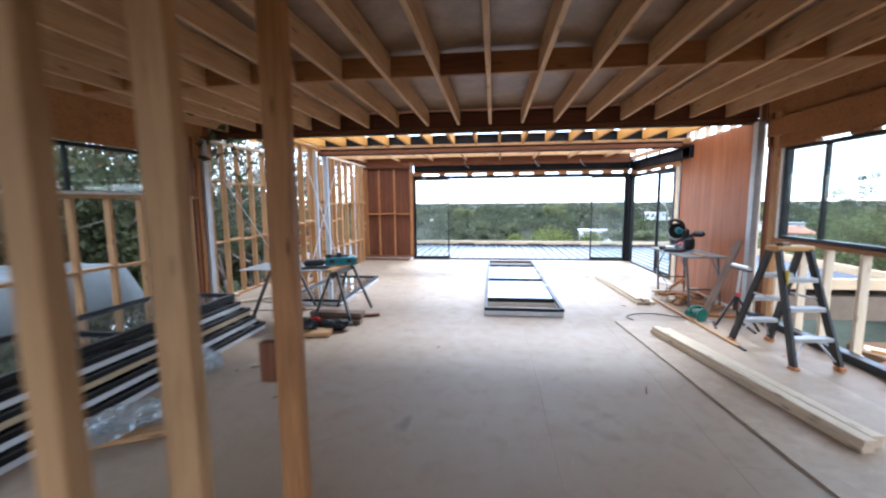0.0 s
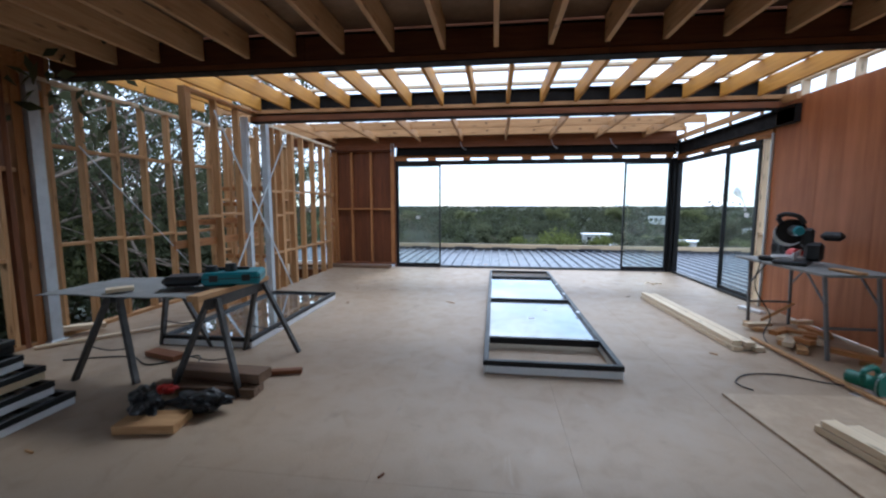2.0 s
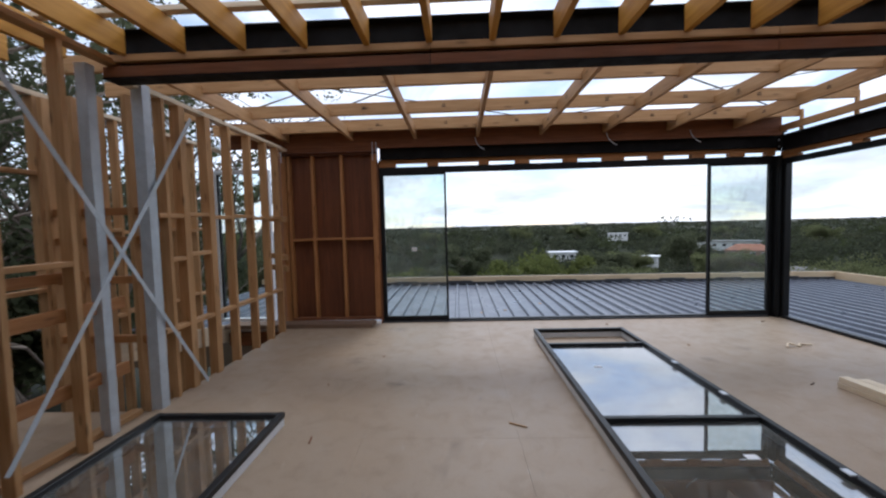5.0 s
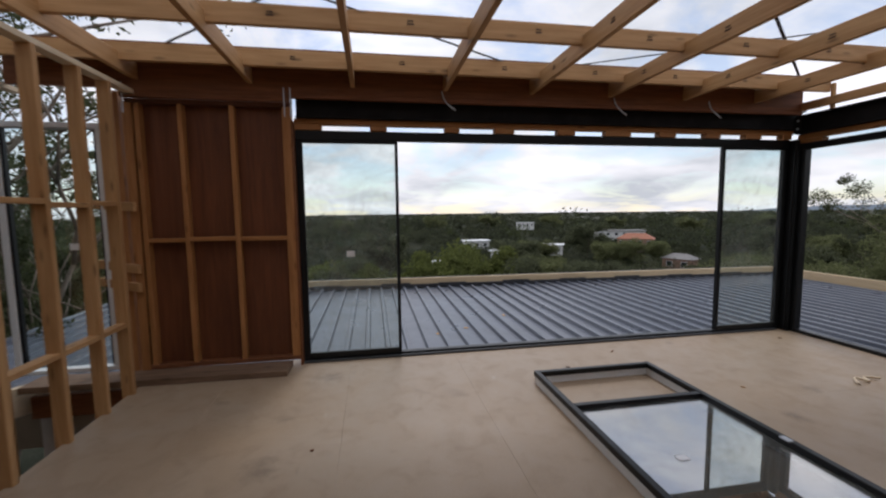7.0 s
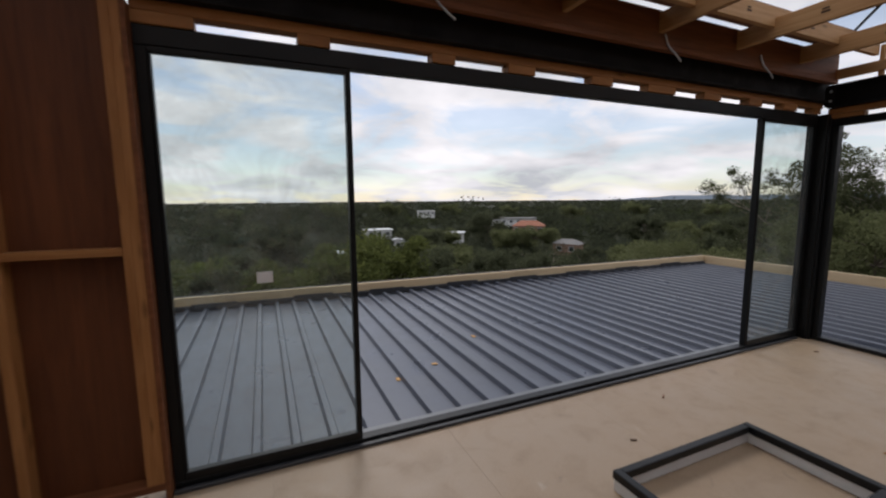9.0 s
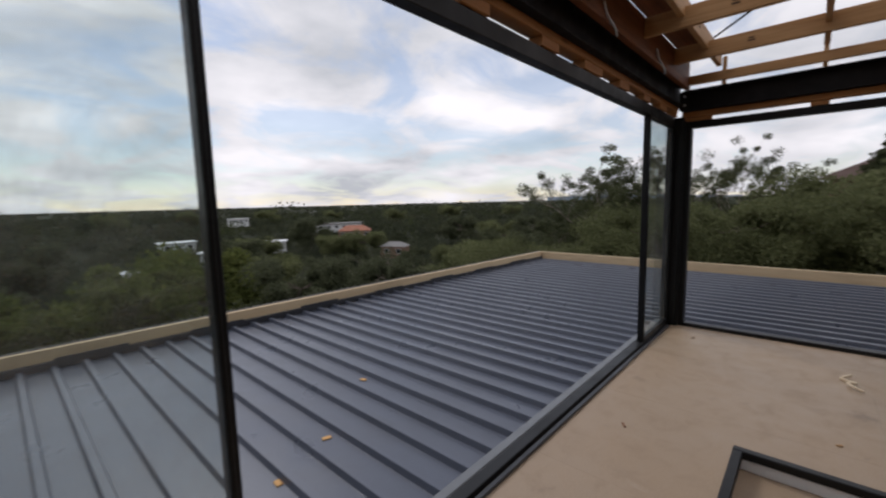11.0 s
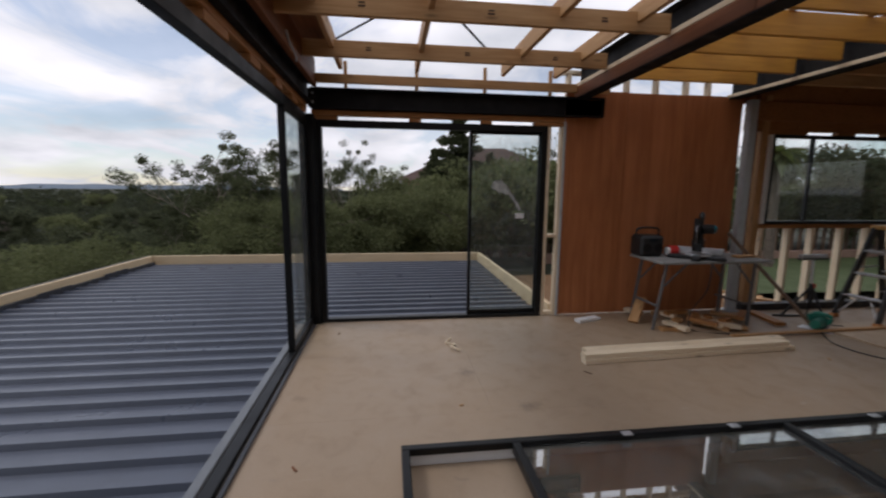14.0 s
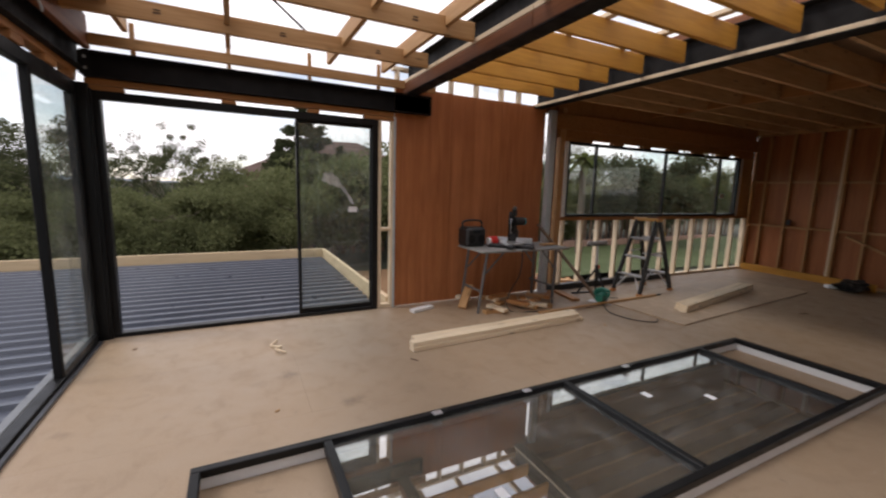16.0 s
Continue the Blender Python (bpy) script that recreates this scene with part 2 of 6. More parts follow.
def woodland():
    """Distant tree cover: each clump its own green, with drifts of olive and brown."""
    mat = bpy.data.materials.new("woodland")
    nt, b = nodes_of(mat)
    geo = nt.nodes.new("ShaderNodeNewGeometry")
    big = noise_tex(nt, geo.outputs["Position"], 0.045, 4, 0.6)
    mid = noise_tex(nt, geo.outputs["Position"], 0.14, 3, 0.6)
    col = mix_rgb(nt, geo.outputs["Random Per Island"], (0.05, 0.058, 0.036), (0.08, 0.088, 0.055))
    col = mix_rgb(nt, ramp(nt, mid, 0.42, 0.6, 0.75, 0), col, (0.028, 0.034, 0.02))
    col = mix_rgb(nt, ramp(nt, big, 0.5, 0.62, 0, 0.65), col, (0.082, 0.085, 0.045))
    col = mix_rgb(nt, ramp(nt, big, 0.36, 0.46, 0.6, 0), col, (0.07, 0.085, 0.028))
    nt.links.new(col, b.inputs["Base Color"])
    b.inputs["Roughness"].default_value = 0.8
    b.inputs["Specular IOR Level"].default_value = 0.1
    tl = nt.nodes.new("ShaderNodeBsdfTranslucent")
    nt.links.new(col, tl.inputs[0])
    mx = nt.nodes.new("ShaderNodeMixShader")
    mx.inputs[0].default_value = 0.5
    nt.links.new(b.outputs[0], mx.inputs[1])
    nt.links.new(tl.outputs[0], mx.inputs[2])
    nt.links.new(mx.outputs[0], nt.nodes["Material Output"].inputs[0])
    return mat


def ground_cover():
    mat = bpy.data.materials.new("ground_cover")
    nt, b = nodes_of(mat)
    geo = nt.nodes.new("ShaderNodeNewGeometry")
    p = geo.outputs["Position"]
    a = noise_tex(nt, p, 0.12, 5, 0.6)
    c = noise_tex(nt, p, 3.0, 5, 0.65)
    col = mix_rgb(nt, ramp(nt, a, 0.4, 0.62), (0.032, 0.038, 0.019), (0.06, 0.054, 0.032))
    col = mix_rgb(nt, ramp(nt, c, 0.4, 0.7, 0, 0.6), col, (0.02, 0.026, 0.013))
    nt.links.new(col, b.inputs["Base Color"])
    b.inputs["Roughness"].default_value = 0.95
    bump(nt, b, c, 0.5, 0.1)
    return mat


PINE = wood("pine_framing", (0.58, 0.35, 0.165), (0.42, 0.225, 0.09))
PINE_PALE = wood("pale_new_pine", (0.80, 0.68, 0.50), (0.70, 0.56, 0.38), spread=0.15)
LVL = wood("yellow_treated_joist", (0.66, 0.34, 0.06), (0.50, 0.23, 0.035), knots=False)
REDWOOD = wood("red_hardwood", (0.26, 0.10, 0.042), (0.15, 0.055, 0.022), knots=False)
REDDARK = wood("dark_red_hardwood", (0.15, 0.055, 0.025), (0.085, 0.03, 0.014), knots=False)
ORANGE = wood("orange_blocking", (0.48, 0.23, 0.085), (0.33, 0.14, 0.045))
GREYWOOD = wood("weathered_timber", (0.26, 0.17, 0.11), (0.13, 0.08, 0.05))
PLY = plywood("red_plywood", (0.44, 0.165, 0.06), (0.30, 0.10, 0.036))
# red ply with the backlit north wall's shade put into its colour
PLY_SHADED = plywood("shaded_bracing_ply", (0.20, 0.068, 0.026), (0.105, 0.034, 0.014))
FLOOR = floor_board()
SUBFLOOR = paint("floor_substrate", (0.2, 0.15, 0.1), 0.8)
BLACK = paint("black_powder_coat", (0.007, 0.0075, 0.008), 0.4, wear=0.3, spec=0.3)
STEEL = paint("black_primed_steel", (0.011, 0.010, 0.010), 0.7, wear=0.3, spec=0.2)
GALV = paint("galvanised_steel", (0.52, 0.56, 0.59), 0.42, 0.35, wear=0.5, scale=9)
WHITE = paint("white_pvc", (0.74, 0.75, 0.75), 0.45, wear=0.2)
GLASS = pane_glass("window_glass")
GLASS_DUSTY = pane_glass("dusty_window_glass", (0.92, 0.96, 0.95), 0.13, 0.03)
GLASS_LOOSE = pane_glass("dusty_loose_glass", (0.86, 0.88, 0.86), 0.14, 0.27, 2.4)
ROOFSTEEL = paint("grey_roof_steel", (0.088, 0.10, 0.128), 0.32, 0.1, wear=0.4, scale=2.5, spec=0.6)
FLASHING = paint("dark_flashing", (0.035, 0.037, 0.042), 0.45, wear=0.3)
FASCIA = wood("cream_fascia_timber", (0.66, 0.52, 0.33), (0.58, 0.43, 0.26), knots=False, spread=0.1)
ROOFSHEET = paint("roof_underside_foil", (0.20, 0.19, 0.18), 0.7, wear=0.5, scale=2)
GREYSHEET = paint("fibre_cement", (0.23, 0.23, 0.22), 0.75, wear=0.35)
TEAL = paint("teal_plastic", (0.012, 0.20, 0.24), 0.4, wear=0.2)
RUBBER = paint("black_plastic", (0.012, 0.012, 0.013), 0.45, wear=0.2)
RED = paint("red_plastic", (0.55, 0.03, 0.025), 0.4, wear=0.2)
GREEN = paint("green_tool_plastic", (0.01, 0.16, 0.11), 0.4, wear=0.2)
ALU = paint("bare_aluminium", (0.62, 0.63, 0.65), 0.38, 0.8, wear=0.3)
YELLOW = paint("yellow_label", (0.7, 0.5, 0.05), 0.5, wear=0.2)
PAPER = paint("white_sticker", (0.8, 0.8, 0.8), 0.7, wear=0.05)
PLASTIC = pane_glass("clear_plastic_wrap", (0.8, 0.88, 0.93), 0.7, 0.12)
INK = paint("stamp_ink", (0.06, 0.035, 0.02), 0.8)
WALLBOARD = paint("plain_lining", (0.42, 0.36, 0.3), 0.8, wear=0.3)
LEAF_DARK = foliage("dark_foliage", (0.075, 0.085, 0.045), (0.13, 0.14, 0.08))
LEAF_OLIVE = foliage("olive_foliage", (0.12, 0.135, 0.058), (0.20, 0.21, 0.10))
LEAF_GUM = foliage("gum_foliage", (0.06, 0.072, 0.034), (0.13, 0.14, 0.07))
TWIG = wood("pale_bare_bark", (0.34, 0.29, 0.24), (0.19, 0.15, 0.12), 0.9, False)
LEAF_LIME = foliage("yellow_green_foliage", (0.09, 0.11, 0.03), (0.16, 0.175, 0.055))
BARK = wood("grey_bark", (0.20, 0.165, 0.13), (0.09, 0.07, 0.055), 0.9, False)
WOODLAND = woodland()
GROUND = ground_cover()
LAWN = paint("lawn", (0.05, 0.07, 0.016), 0.9, wear=0.5, scale=1.5)
TILE = paint("terracotta_roof", (0.07, 0.032, 0.02), 0.7, wear=0.4, scale=1)
BRICK = paint("brick_wall", (0.28, 0.17, 0.12), 0.8, wear=0.4, scale=2)
RENDERWALL = paint("pale_render", (0.62, 0.62, 0.6), 0.8, wear=0.2)
ORANGE_TILE = paint("orange_roof_tiles", (0.36, 0.14, 0.08), 0.75, wear=0.4, scale=1)
CEILING = plywood("brown_ceiling_lining", (0.31, 0.21, 0.135), (0.22, 0.145, 0.09))
# blue-grey stands in for the haze of distance
HILLS = paint("haze_tinted_hillside", (0.24, 0.29, 0.35), 0.95, wear=0.2, scale=0.01, fine=0.1)
TABLE_LEG = paint("scuffed_grey_tube", (0.16, 0.16, 0.165), 0.5, 0.4, wear=0.6, scale=12)
JOIST = wood("sawn_roof_joist", (0.70, 0.46, 0.25), (0.54, 0.32, 0.15))
DARKPANE = paint("dark_window_pane", (0.02, 0.025, 0.03), 0.1)
TARP = paint("grey_tarpaulin", (0.13, 0.155, 0.165), 0.6, wear=0.3)
EARTH = paint("bare_earth", (0.2, 0.108, 0.048), 0.95, wear=0.5, scale=2)


# ---- building blocks ----
I4 = Matrix.Identity(4)
MESHES = {}


def thing(name, label, category, m=I4, group="", kind=""):
    ob = new(name)
    ob.matrix_basis = m
    ob.empty_display_size = 0.1
    return tagged(ob, label, category, group, kind)


def structure(name, label, m=I4):
    return thing(name, label, "", m, kind="structure")


def part(name, bm, mat, parent=None, label="", m=I4, smooth=False):
    """Links a bmesh (or a finished mesh) as one object, under parent if given."""
    if isinstance(bm, bpy.types.Mesh):
        me = bm
    else:
        me = bpy.data.meshes.new(name)
        bm.normal_update()
        bm.to_mesh(me)
        bm.free()
        me.materials.append(mat)
        if smooth:
            for p in me.polygons:
                p.use_smooth = True
    ob = new(name, me)
    if parent is not None:
        ob.parent = parent
    ob.matrix_basis = m
    if label:
        ob["label"] = label
    return ob


def add_box(bm, lo, hi, bev=0.0, m=None):
    """A box from corner lo to corner hi, edges bevelled, moved by m."""
    c = [(a + b) / 2 for a, b in zip(lo, hi)]
    s = [abs(b - a) for a, b in zip(lo, hi)]
    mm = Matrix.Translation(c) @ Matrix.Diagonal((*s, 1))
    got = bmesh.ops.create_cube(bm, size=1, matrix=mm)
    vs = got["verts"]
    if bev:
        es = list({e for v in vs for e in v.link_edges})
        r = bmesh.ops.bevel(bm, geom=es, offset=bev, segments=1, affect="EDGES", profile=0.5)
        vs = list({v for f in r["faces"] for v in f.verts} | {v for v in vs if v.is_valid})
    if m is not None:
        bmesh.ops.transform(bm, matrix=m, verts=vs)
    return bm


def box(lo, hi, bev=0.0, m=None):
    return add_box(bmesh.new(), lo, hi, bev, m)


def stick_mesh(length, w, h, mat, ch=0.003):
    """A chamfered length of timber or bar along x, shared between alike pieces."""
    key = (round(length, 3), round(w, 4), round(h, 4), mat.name)
    if key not in MESHES:
        a, b = w / 2, h / 2
        ch = min(ch, a * 0.4, b * 0.4)
        prof = [(-a + ch, -b), (a - ch, -b), (a, -b + ch), (a, b - ch), (a - ch, b), (-a + ch, b), (-a, b - ch), (-a, -b + ch)]
        vs = [(x, y, z) for x in (-length / 2, length / 2) for y, z in prof]
        fs = [tuple(reversed(range(8))), tuple(range(8, 16))]
        fs += [(i, (i + 1) % 8, (i + 1) % 8 + 8, i + 8) for i in range(8)]
        me = bpy.data.meshes.new("stick")
        me.from_pydata(vs, [], fs)
        me.materials.append(mat)
        MESHES[key] = me
    return MESHES[key]


def along(p, q, up=(0, 0, 1)):
    """The pose at the middle of p-q with x along it and z as near up as can be."""
    p, q, up = Vector(p), Vector(q), Vector(up)
    x = (q - p).normalized()
    if abs(x.dot(up)) > 0.99:
        up = Vector((0, 1, 0))
    y = up.cross(x).normalized()
    z = x.cross(y)
    m = Matrix((x, y, z)).transposed().to_4x4()
    m.translation = (p + q) / 2
    return m


def stick(name, p, q, w, h, mat, parent=None, label="", up=(0, 0, 1)):
    """One length from p to q, w wide (level) and h deep (along up)."""
    me = stick_mesh((Vector(q) - Vector(p)).length, w, h, mat)
    return part(name, me, mat, parent, label, along(p, q, up))


def add_rod(bm, p, q, r0, r1=None, n=10):
    r1 = r0 if r1 is None else r1
    p, q = Vector(p), Vector(q)
    d = q - p
    rot = d.to_track_quat("Z", "Y").to_matrix().to_4x4()
    bmesh.ops.create_cone(bm, cap_ends=True, segments=n, radius1=r0, radius2=r1, depth=d.length, matrix=Matrix.Translation((p + q) / 2) @ rot)
    return bm


def rod(p, q, r0, r1=None, n=10):
    return add_rod(bmesh.new(), p, q, r0, r1, n)


def tube(name, pts, r, mat, parent=None, label=""):
    """A bent cable as a mesh swept along pts."""
    bm = bmesh.new()
    rings = []
    pts = [Vector(p) for p in pts]
    for i, p in enumerate(pts):
        d = (pts[min(i + 1, len(pts) - 1)] - pts[max(i - 1, 0)]).normalized()
        side = d.cross(Vector((0, 0, 1)))
        side = side.normalized() if side.length > 0.01 else Vector((1, 0, 0))
        upv = side.cross(d)
        rings.append([bm.verts.new(p + side * r * math.cos(a) + upv * r * math.sin(a)) for a in [k * math.pi / 3 for k in range(6)]])
    for a, b in zip(rings, rings[1:]):
        for k in range(6):
            bm.faces.new((a[k], a[(k + 1) % 6], b[(k + 1) % 6], b[k]))
    return part(name, bm, mat, parent, label, smooth=True)


def curve_pts(ctrl, steps=8):
    """A smooth line through the control points."""
    c = [Vector(p) for p in ctrl]
    c = [c[0]] + c + [c[-1]]
    out = []
    for i in range(1, len(c) - 2):
        for s in range(steps):
            t = s / steps
            a, b, d, e = c[i - 1], c[i], c[i + 1], c[i + 2]
            out.append(0.5 * ((2 * b) + (d - a) * t + (2 * a - 5 * b + 4 * d - e) * t * t + (3 * b - a - 3 * d + e) * t ** 3))
    out.append(c[-2])
    return out


# ---- floor ----
floor = structure("floor", "tan particleboard sheet flooring, dusty and scuffed")
bm = box((-4.5, -3.3, -0.3), (3.78, 7.84, -0.024))
add_box(bm, (-3.42, 7.84, -0.3), (3.78, 10.88, -0.024))
part("subfloor", bm, SUBFLOOR, floor)
part("floor_edge", box((-3.44, 7.86, -0.32), (-3.422, 10.7, -0.026), 0.002), PINE, floor, "pine rim board at the stair opening")


# ---- framing: studs, plates, noggings ----
def stud_row(wall, axis, fixed, at, z0, z1, mat=PINE, w=0.04, d=0.085):
    """Upright studs of a wall at the places given along it; axis is the wall's direction."""
    for a in at:
        x, y = (a, fixed) if axis == "x" else (fixed, a)
        up = (0, 1, 0) if axis == "x" else (1, 0, 0)
        stick("stud", (x, y, z0), (x, y, z1), w, d, mat, wall, up=up)


def plate(wall, axis, fixed, a0, a1, z, mat=PINE, name="plate", d=0.085, h=0.04):
    p, q = ((a0, fixed, z), (a1, fixed, z)) if axis == "x" else ((fixed, a0, z), (fixed, a1, z))
    return stick(name, p, q, d, h, mat, wall)


def noggings(wall, axis, fixed, at, z, mat=PINE, drop=0.0):
    """Short level pieces between neighbouring studs."""
    for i, (a, b) in enumerate(zip(at, at[1:])):
        plate(wall, axis, fixed, a + 0.021, b - 0.021, z + (i % 2) * drop, mat, "nogging", 0.08, 0.036)


# north wall: bracing panel beside the glass
wall_n = structure("wall_north", "stud wall lined with dark red bracing ply, deepened for shade")
xs = [-3.40, -3.05, -2.615, -2.15]
part("sheet", box((-3.46, 10.79, 0.06), (-2.09, 10.802, 2.6)), PLY_SHADED, wall_n)
stud_row(wall_n, "x", 10.745, xs, 0.10, 2.5, ORANGE)
stud_row(wall_n, "x", 10.745, [-2.112], 0.10, 2.5, ORANGE)
stud_row(wall_n, "x", 10.742, [-3.475], 0.06, 2.50, ORANGE, w=0.075, d=0.092)
noggings(wall_n, "x", 10.745, xs, 1.27, ORANGE, drop=0.006)
plate(wall_n, "x", 10.745, -3.49, -2.09, 0.08, REDWOOD)
plate(wall_n, "x", 10.745, -3.49, -2.09, 2.52, REDDARK)
stick("sole_beam", (-4.35, 10.60, 0.03), (-2.17, 10.56, 0.03), 0.27, 0.056, GREYWOOD, wall_n, "dark weathered sole timber")
for x in (-3.47, -2.13, -2.075):
    stick("tie_rod", (x, 10.638, 2.4), (x, 10.638, 2.66), 0.012, 0.006, GALV, wall_n, up=(0, 1, 0))
# outside corner post cluster, west of the panel
stud_row(wall_n, "x", 10.745, [-3.56, -3.64], -0.3, 2.6, ORANGE)
for z in (1.58, 1.02, 0.85):
    stick("nogging", (-3.44, 10.64, z), (-3.9, 10.9, z + 0.03), 0.035, 0.08, PINE, wall_n)


# ---- sliding glass: black frames ----
def glazed(name, label, m, width, height, mullions, sash=(), depth=0.09, fw=0.05, sill=0.04, kind="structure", glass=GLASS, frame_mat=BLACK, slid_open=(), head=None):
    """A glazed unit in its own plane: x along it, z up. sash: spans (x0, x1) that carry a heavier sliding leaf; slid_open: spans left open."""
    u = thing(name, label, "window", m, kind=kind)
    jamb, fw = fw, head or fw
    part("frame_head", box((0, -depth / 2, height - fw), (width, depth / 2, height), 0.004), frame_mat, u)
    part("frame_sill", box((0, -depth / 2, 0), (width, depth / 2, sill), 0.004), frame_mat, u)
    part("frame_jamb", box((0, -depth / 2 + 0.002, sill), (jamb, depth / 2 - 0.002, height - fw), 0.004), frame_mat, u)
    part("frame_jamb", box((width - jamb, -depth / 2 + 0.002, sill), (width, depth / 2 - 0.002, height - fw), 0.004), frame_mat, u)
    edges = [jamb] + [x for x in mullions] + [width - jamb]
    for x in mullions:
        part("mullion", box((x - 0.015, -0.032, sill), (x + 0.015, 0.024, height - fw), 0.004), frame_mat, u)
    for a, b in zip(edges, edges[1:]):
        leaf = any(abs((a + b) / 2 - (s + e) / 2) < 0.1 for s, e in sash)
        y = -0.018 if leaf else 0.014
        if any(s < (a + b) / 2 < e for s, e in slid_open):
            continue
        p = part("pane", box((a + 0.004, y - 0.004, sill), (b - 0.004, y + 0.004, height - fw)), glass, u)
        p.visible_shadow = False
        if leaf:
            bm = box((a, y - 0.02, sill + 0.001), (b, y + 0.02, sill + 0.05), 0.003)
            add_box(bm, (a, y - 0.02, height - fw - 0.03), (b, y + 0.02, height - fw - 0.001), 0.003)
            add_box(bm, (a, y - 0.019, sill + 0.05), (a + 0.013, y + 0.019, height - fw - 0.03), 0.003)
            add_box(bm, (b - 0.013, y - 0.019, sill + 0.05), (b, y + 0.019, height - fw - 0.03), 0.003)
            part("sash", bm, frame_mat, u)
    return u


part("jamb_fill", box((-2.094, 10.70, 0.0), (-2.072, 10.87, 2.38), 0.002), REDWOOD, wall_n)
win_n = glazed("window_1", "wide black-framed sliding glass wall slid open onto the roof", pose(-2.07, 10.805, 0.0), 5.66, 2.305, [0.97, 4.78], sash=((0.05, 0.97), (4.78, 5.61)), slid_open=((0.97, 4.78),), depth=0.07, head=0.09, glass=GLASS_DUSTY)
part("sticker", box((0.45, -0.026, 1.06), (0.53, -0.0235, 1.12)), PAPER, win_n, "small white sticker")
part("track", box((0, -0.075, 0), (5.6, -0.047, 0.022), 0.003), FLASHING, win_n)
win_e = glazed("window_2", "black-framed sliding glass door, half open, beside the corner post", pose(3.69, 8.09, 0.0, 0, 0, 90), 2.60, 2.25, [0.89], sash=((0.07, 0.89),), fw=0.07, slid_open=((0.89, 2.5),), glass=GLASS_DUSTY)
part("sticker", box((0.24, 0.001, 1.19), (0.34, 0.0035, 1.25)), PAPER, win_e, "small white sticker")
bm = bmesh.new()
film = [(0.62 - 0.34 * k / 14, 0.03, 1.58 - 0.30 * (k / 14) ** 2.2) for k in range(15)]
ring = []
for k, (x, y, z) in enumerate(film):
    wdt = 0.014 + 0.052 * math.sin(math.pi * min(1, k / 10 + 0.12)) + 0.01 * math.sin(k * 2.1)
    ring.append((bm.verts.new((x, 0.012, z + wdt)), bm.verts.new((x + 0.02, 0.02 + 0.006 * math.sin(k), z - wdt))))
for a, b in zip(ring, ring[1:]):
    bm.faces.new((a[0], a[1], b[1], b[0]))
part("plastic_film", bm, pane_glass("torn_film", (0.85, 0.88, 0.9), 1.0), win_e, "torn strip of protective film")
part("corner_post", box((3.592, 10.692, 0.0), (3.725, 10.80, 2.30), 0.006), BLACK, win_n, m=win_n.matrix_basis.inverted())
part("outer_lip", box((3.605, 10.672, 0.0), (3.64, 10.69, 2.26), 0.003), BLACK, win_n, m=win_n.matrix_basis.inverted())

# head over the north glass: packers, lintel, steel beam, ledger
head = structure("trim_head", "timber lintel with packers under a black steel beam")
gx = [-2.07, -1.82, -1.355, -1.19, -0.60, -0.45, -0.07, 0.138, 0.627, 0.825, 1.188, 1.49, 1.84, 2.05, 2.44, 2.63, 2.97, 3.18, 3.48, 3.60]
for a, b in zip(gx[::2], gx[1::2]):
    stick("packer", (a, 10.80, 2.334), (b, 10.80, 2.334), 0.085, 0.054, ORANGE, head)
stick("lintel", (-2.07, 10.80, 2.386), (3.62, 10.80, 2.386), 0.09, 0.05, ORANGE, head)
bm = box((-2.05, 10.76, 2.424), (3.72, 10.775, 2.62), 0.002)
add_box(bm, (-2.05, 10.70, 2.412), (3.72, 10.86, 2.424), 0.002)
add_box(bm, (-2.05, 10.70, 2.62), (3.72, 10.86, 2.632), 0.002)
part("steel_beam", bm, STEEL, head)
stick("ledger", (-4.35, 10.675, 2.73), (3.60, 10.675, 2.73), 0.04, 0.23, REDWOOD, head)
part("eave_lining", box((-4.35, 10.40, 2.905), (3.62, 10.70, 2.92), 0.002), REDWOOD, head, "dark red boards lining the eave")
stick("nailer", (-3.5, 10.67, 2.593), (3.60, 10.67, 2.593), 0.05, 0.04, REDWOOD, head)
stick("nailer", (-3.5, 10.67, 2.555), (-2.09, 10.67, 2.555), 0.05, 0.034, REDWOOD, head)
for x in (-0.65, 1.2, 2.35):
    tube("strap_tail", curve_pts([(x, 10.645, 2.68), (x + 0.02, 10.63, 2.60), (x + 0.07, 10.60, 2.53), (x + 0.13, 10.61, 2.50)], 5), 0.007, GALV, head)
# head over the east door
stick("packer", (3.69, 7.9, 2.272), (3.69, 8.25, 2.272), 0.085, 0.04, ORANGE, head)
for a, b in ((8.75, 8.87), (9.55, 9.68), (10.45, 10.7)):
    stick("packer", (3.69, a, 2.272), (3.69, b, 2.272), 0.085, 0.04, ORANGE, head)
stick("lintel", (3.69, 7.9, 2.325), (3.69, 10.72, 2.325), 0.09, 0.055, ORANGE, head)
bm = box((3.672, 7.44, 2.37), (3.686, 10.74, 2.56), 0.002)
add_box(bm, (3.60, 7.44, 2.358), (3.76, 10.72, 2.37), 0.002)
add_box(bm, (3.60, 7.44, 2.56), (3.76, 10.72, 2.572), 0.002)
add_box(bm, (3.60, 10.66, 2.37), (3.61, 10.74, 2.56), 0.002)
add_box(bm, (3.603, 7.44, 2.37), (3.757, 7.452, 2.56), 0.002)
part("steel_beam", bm, STEEL, head)
for z in (2.42, 2.51):
    part("bolt", rod((3.59, 10.69, z), (3.612, 10.69, z), 0.013, n=6), GALV, head)

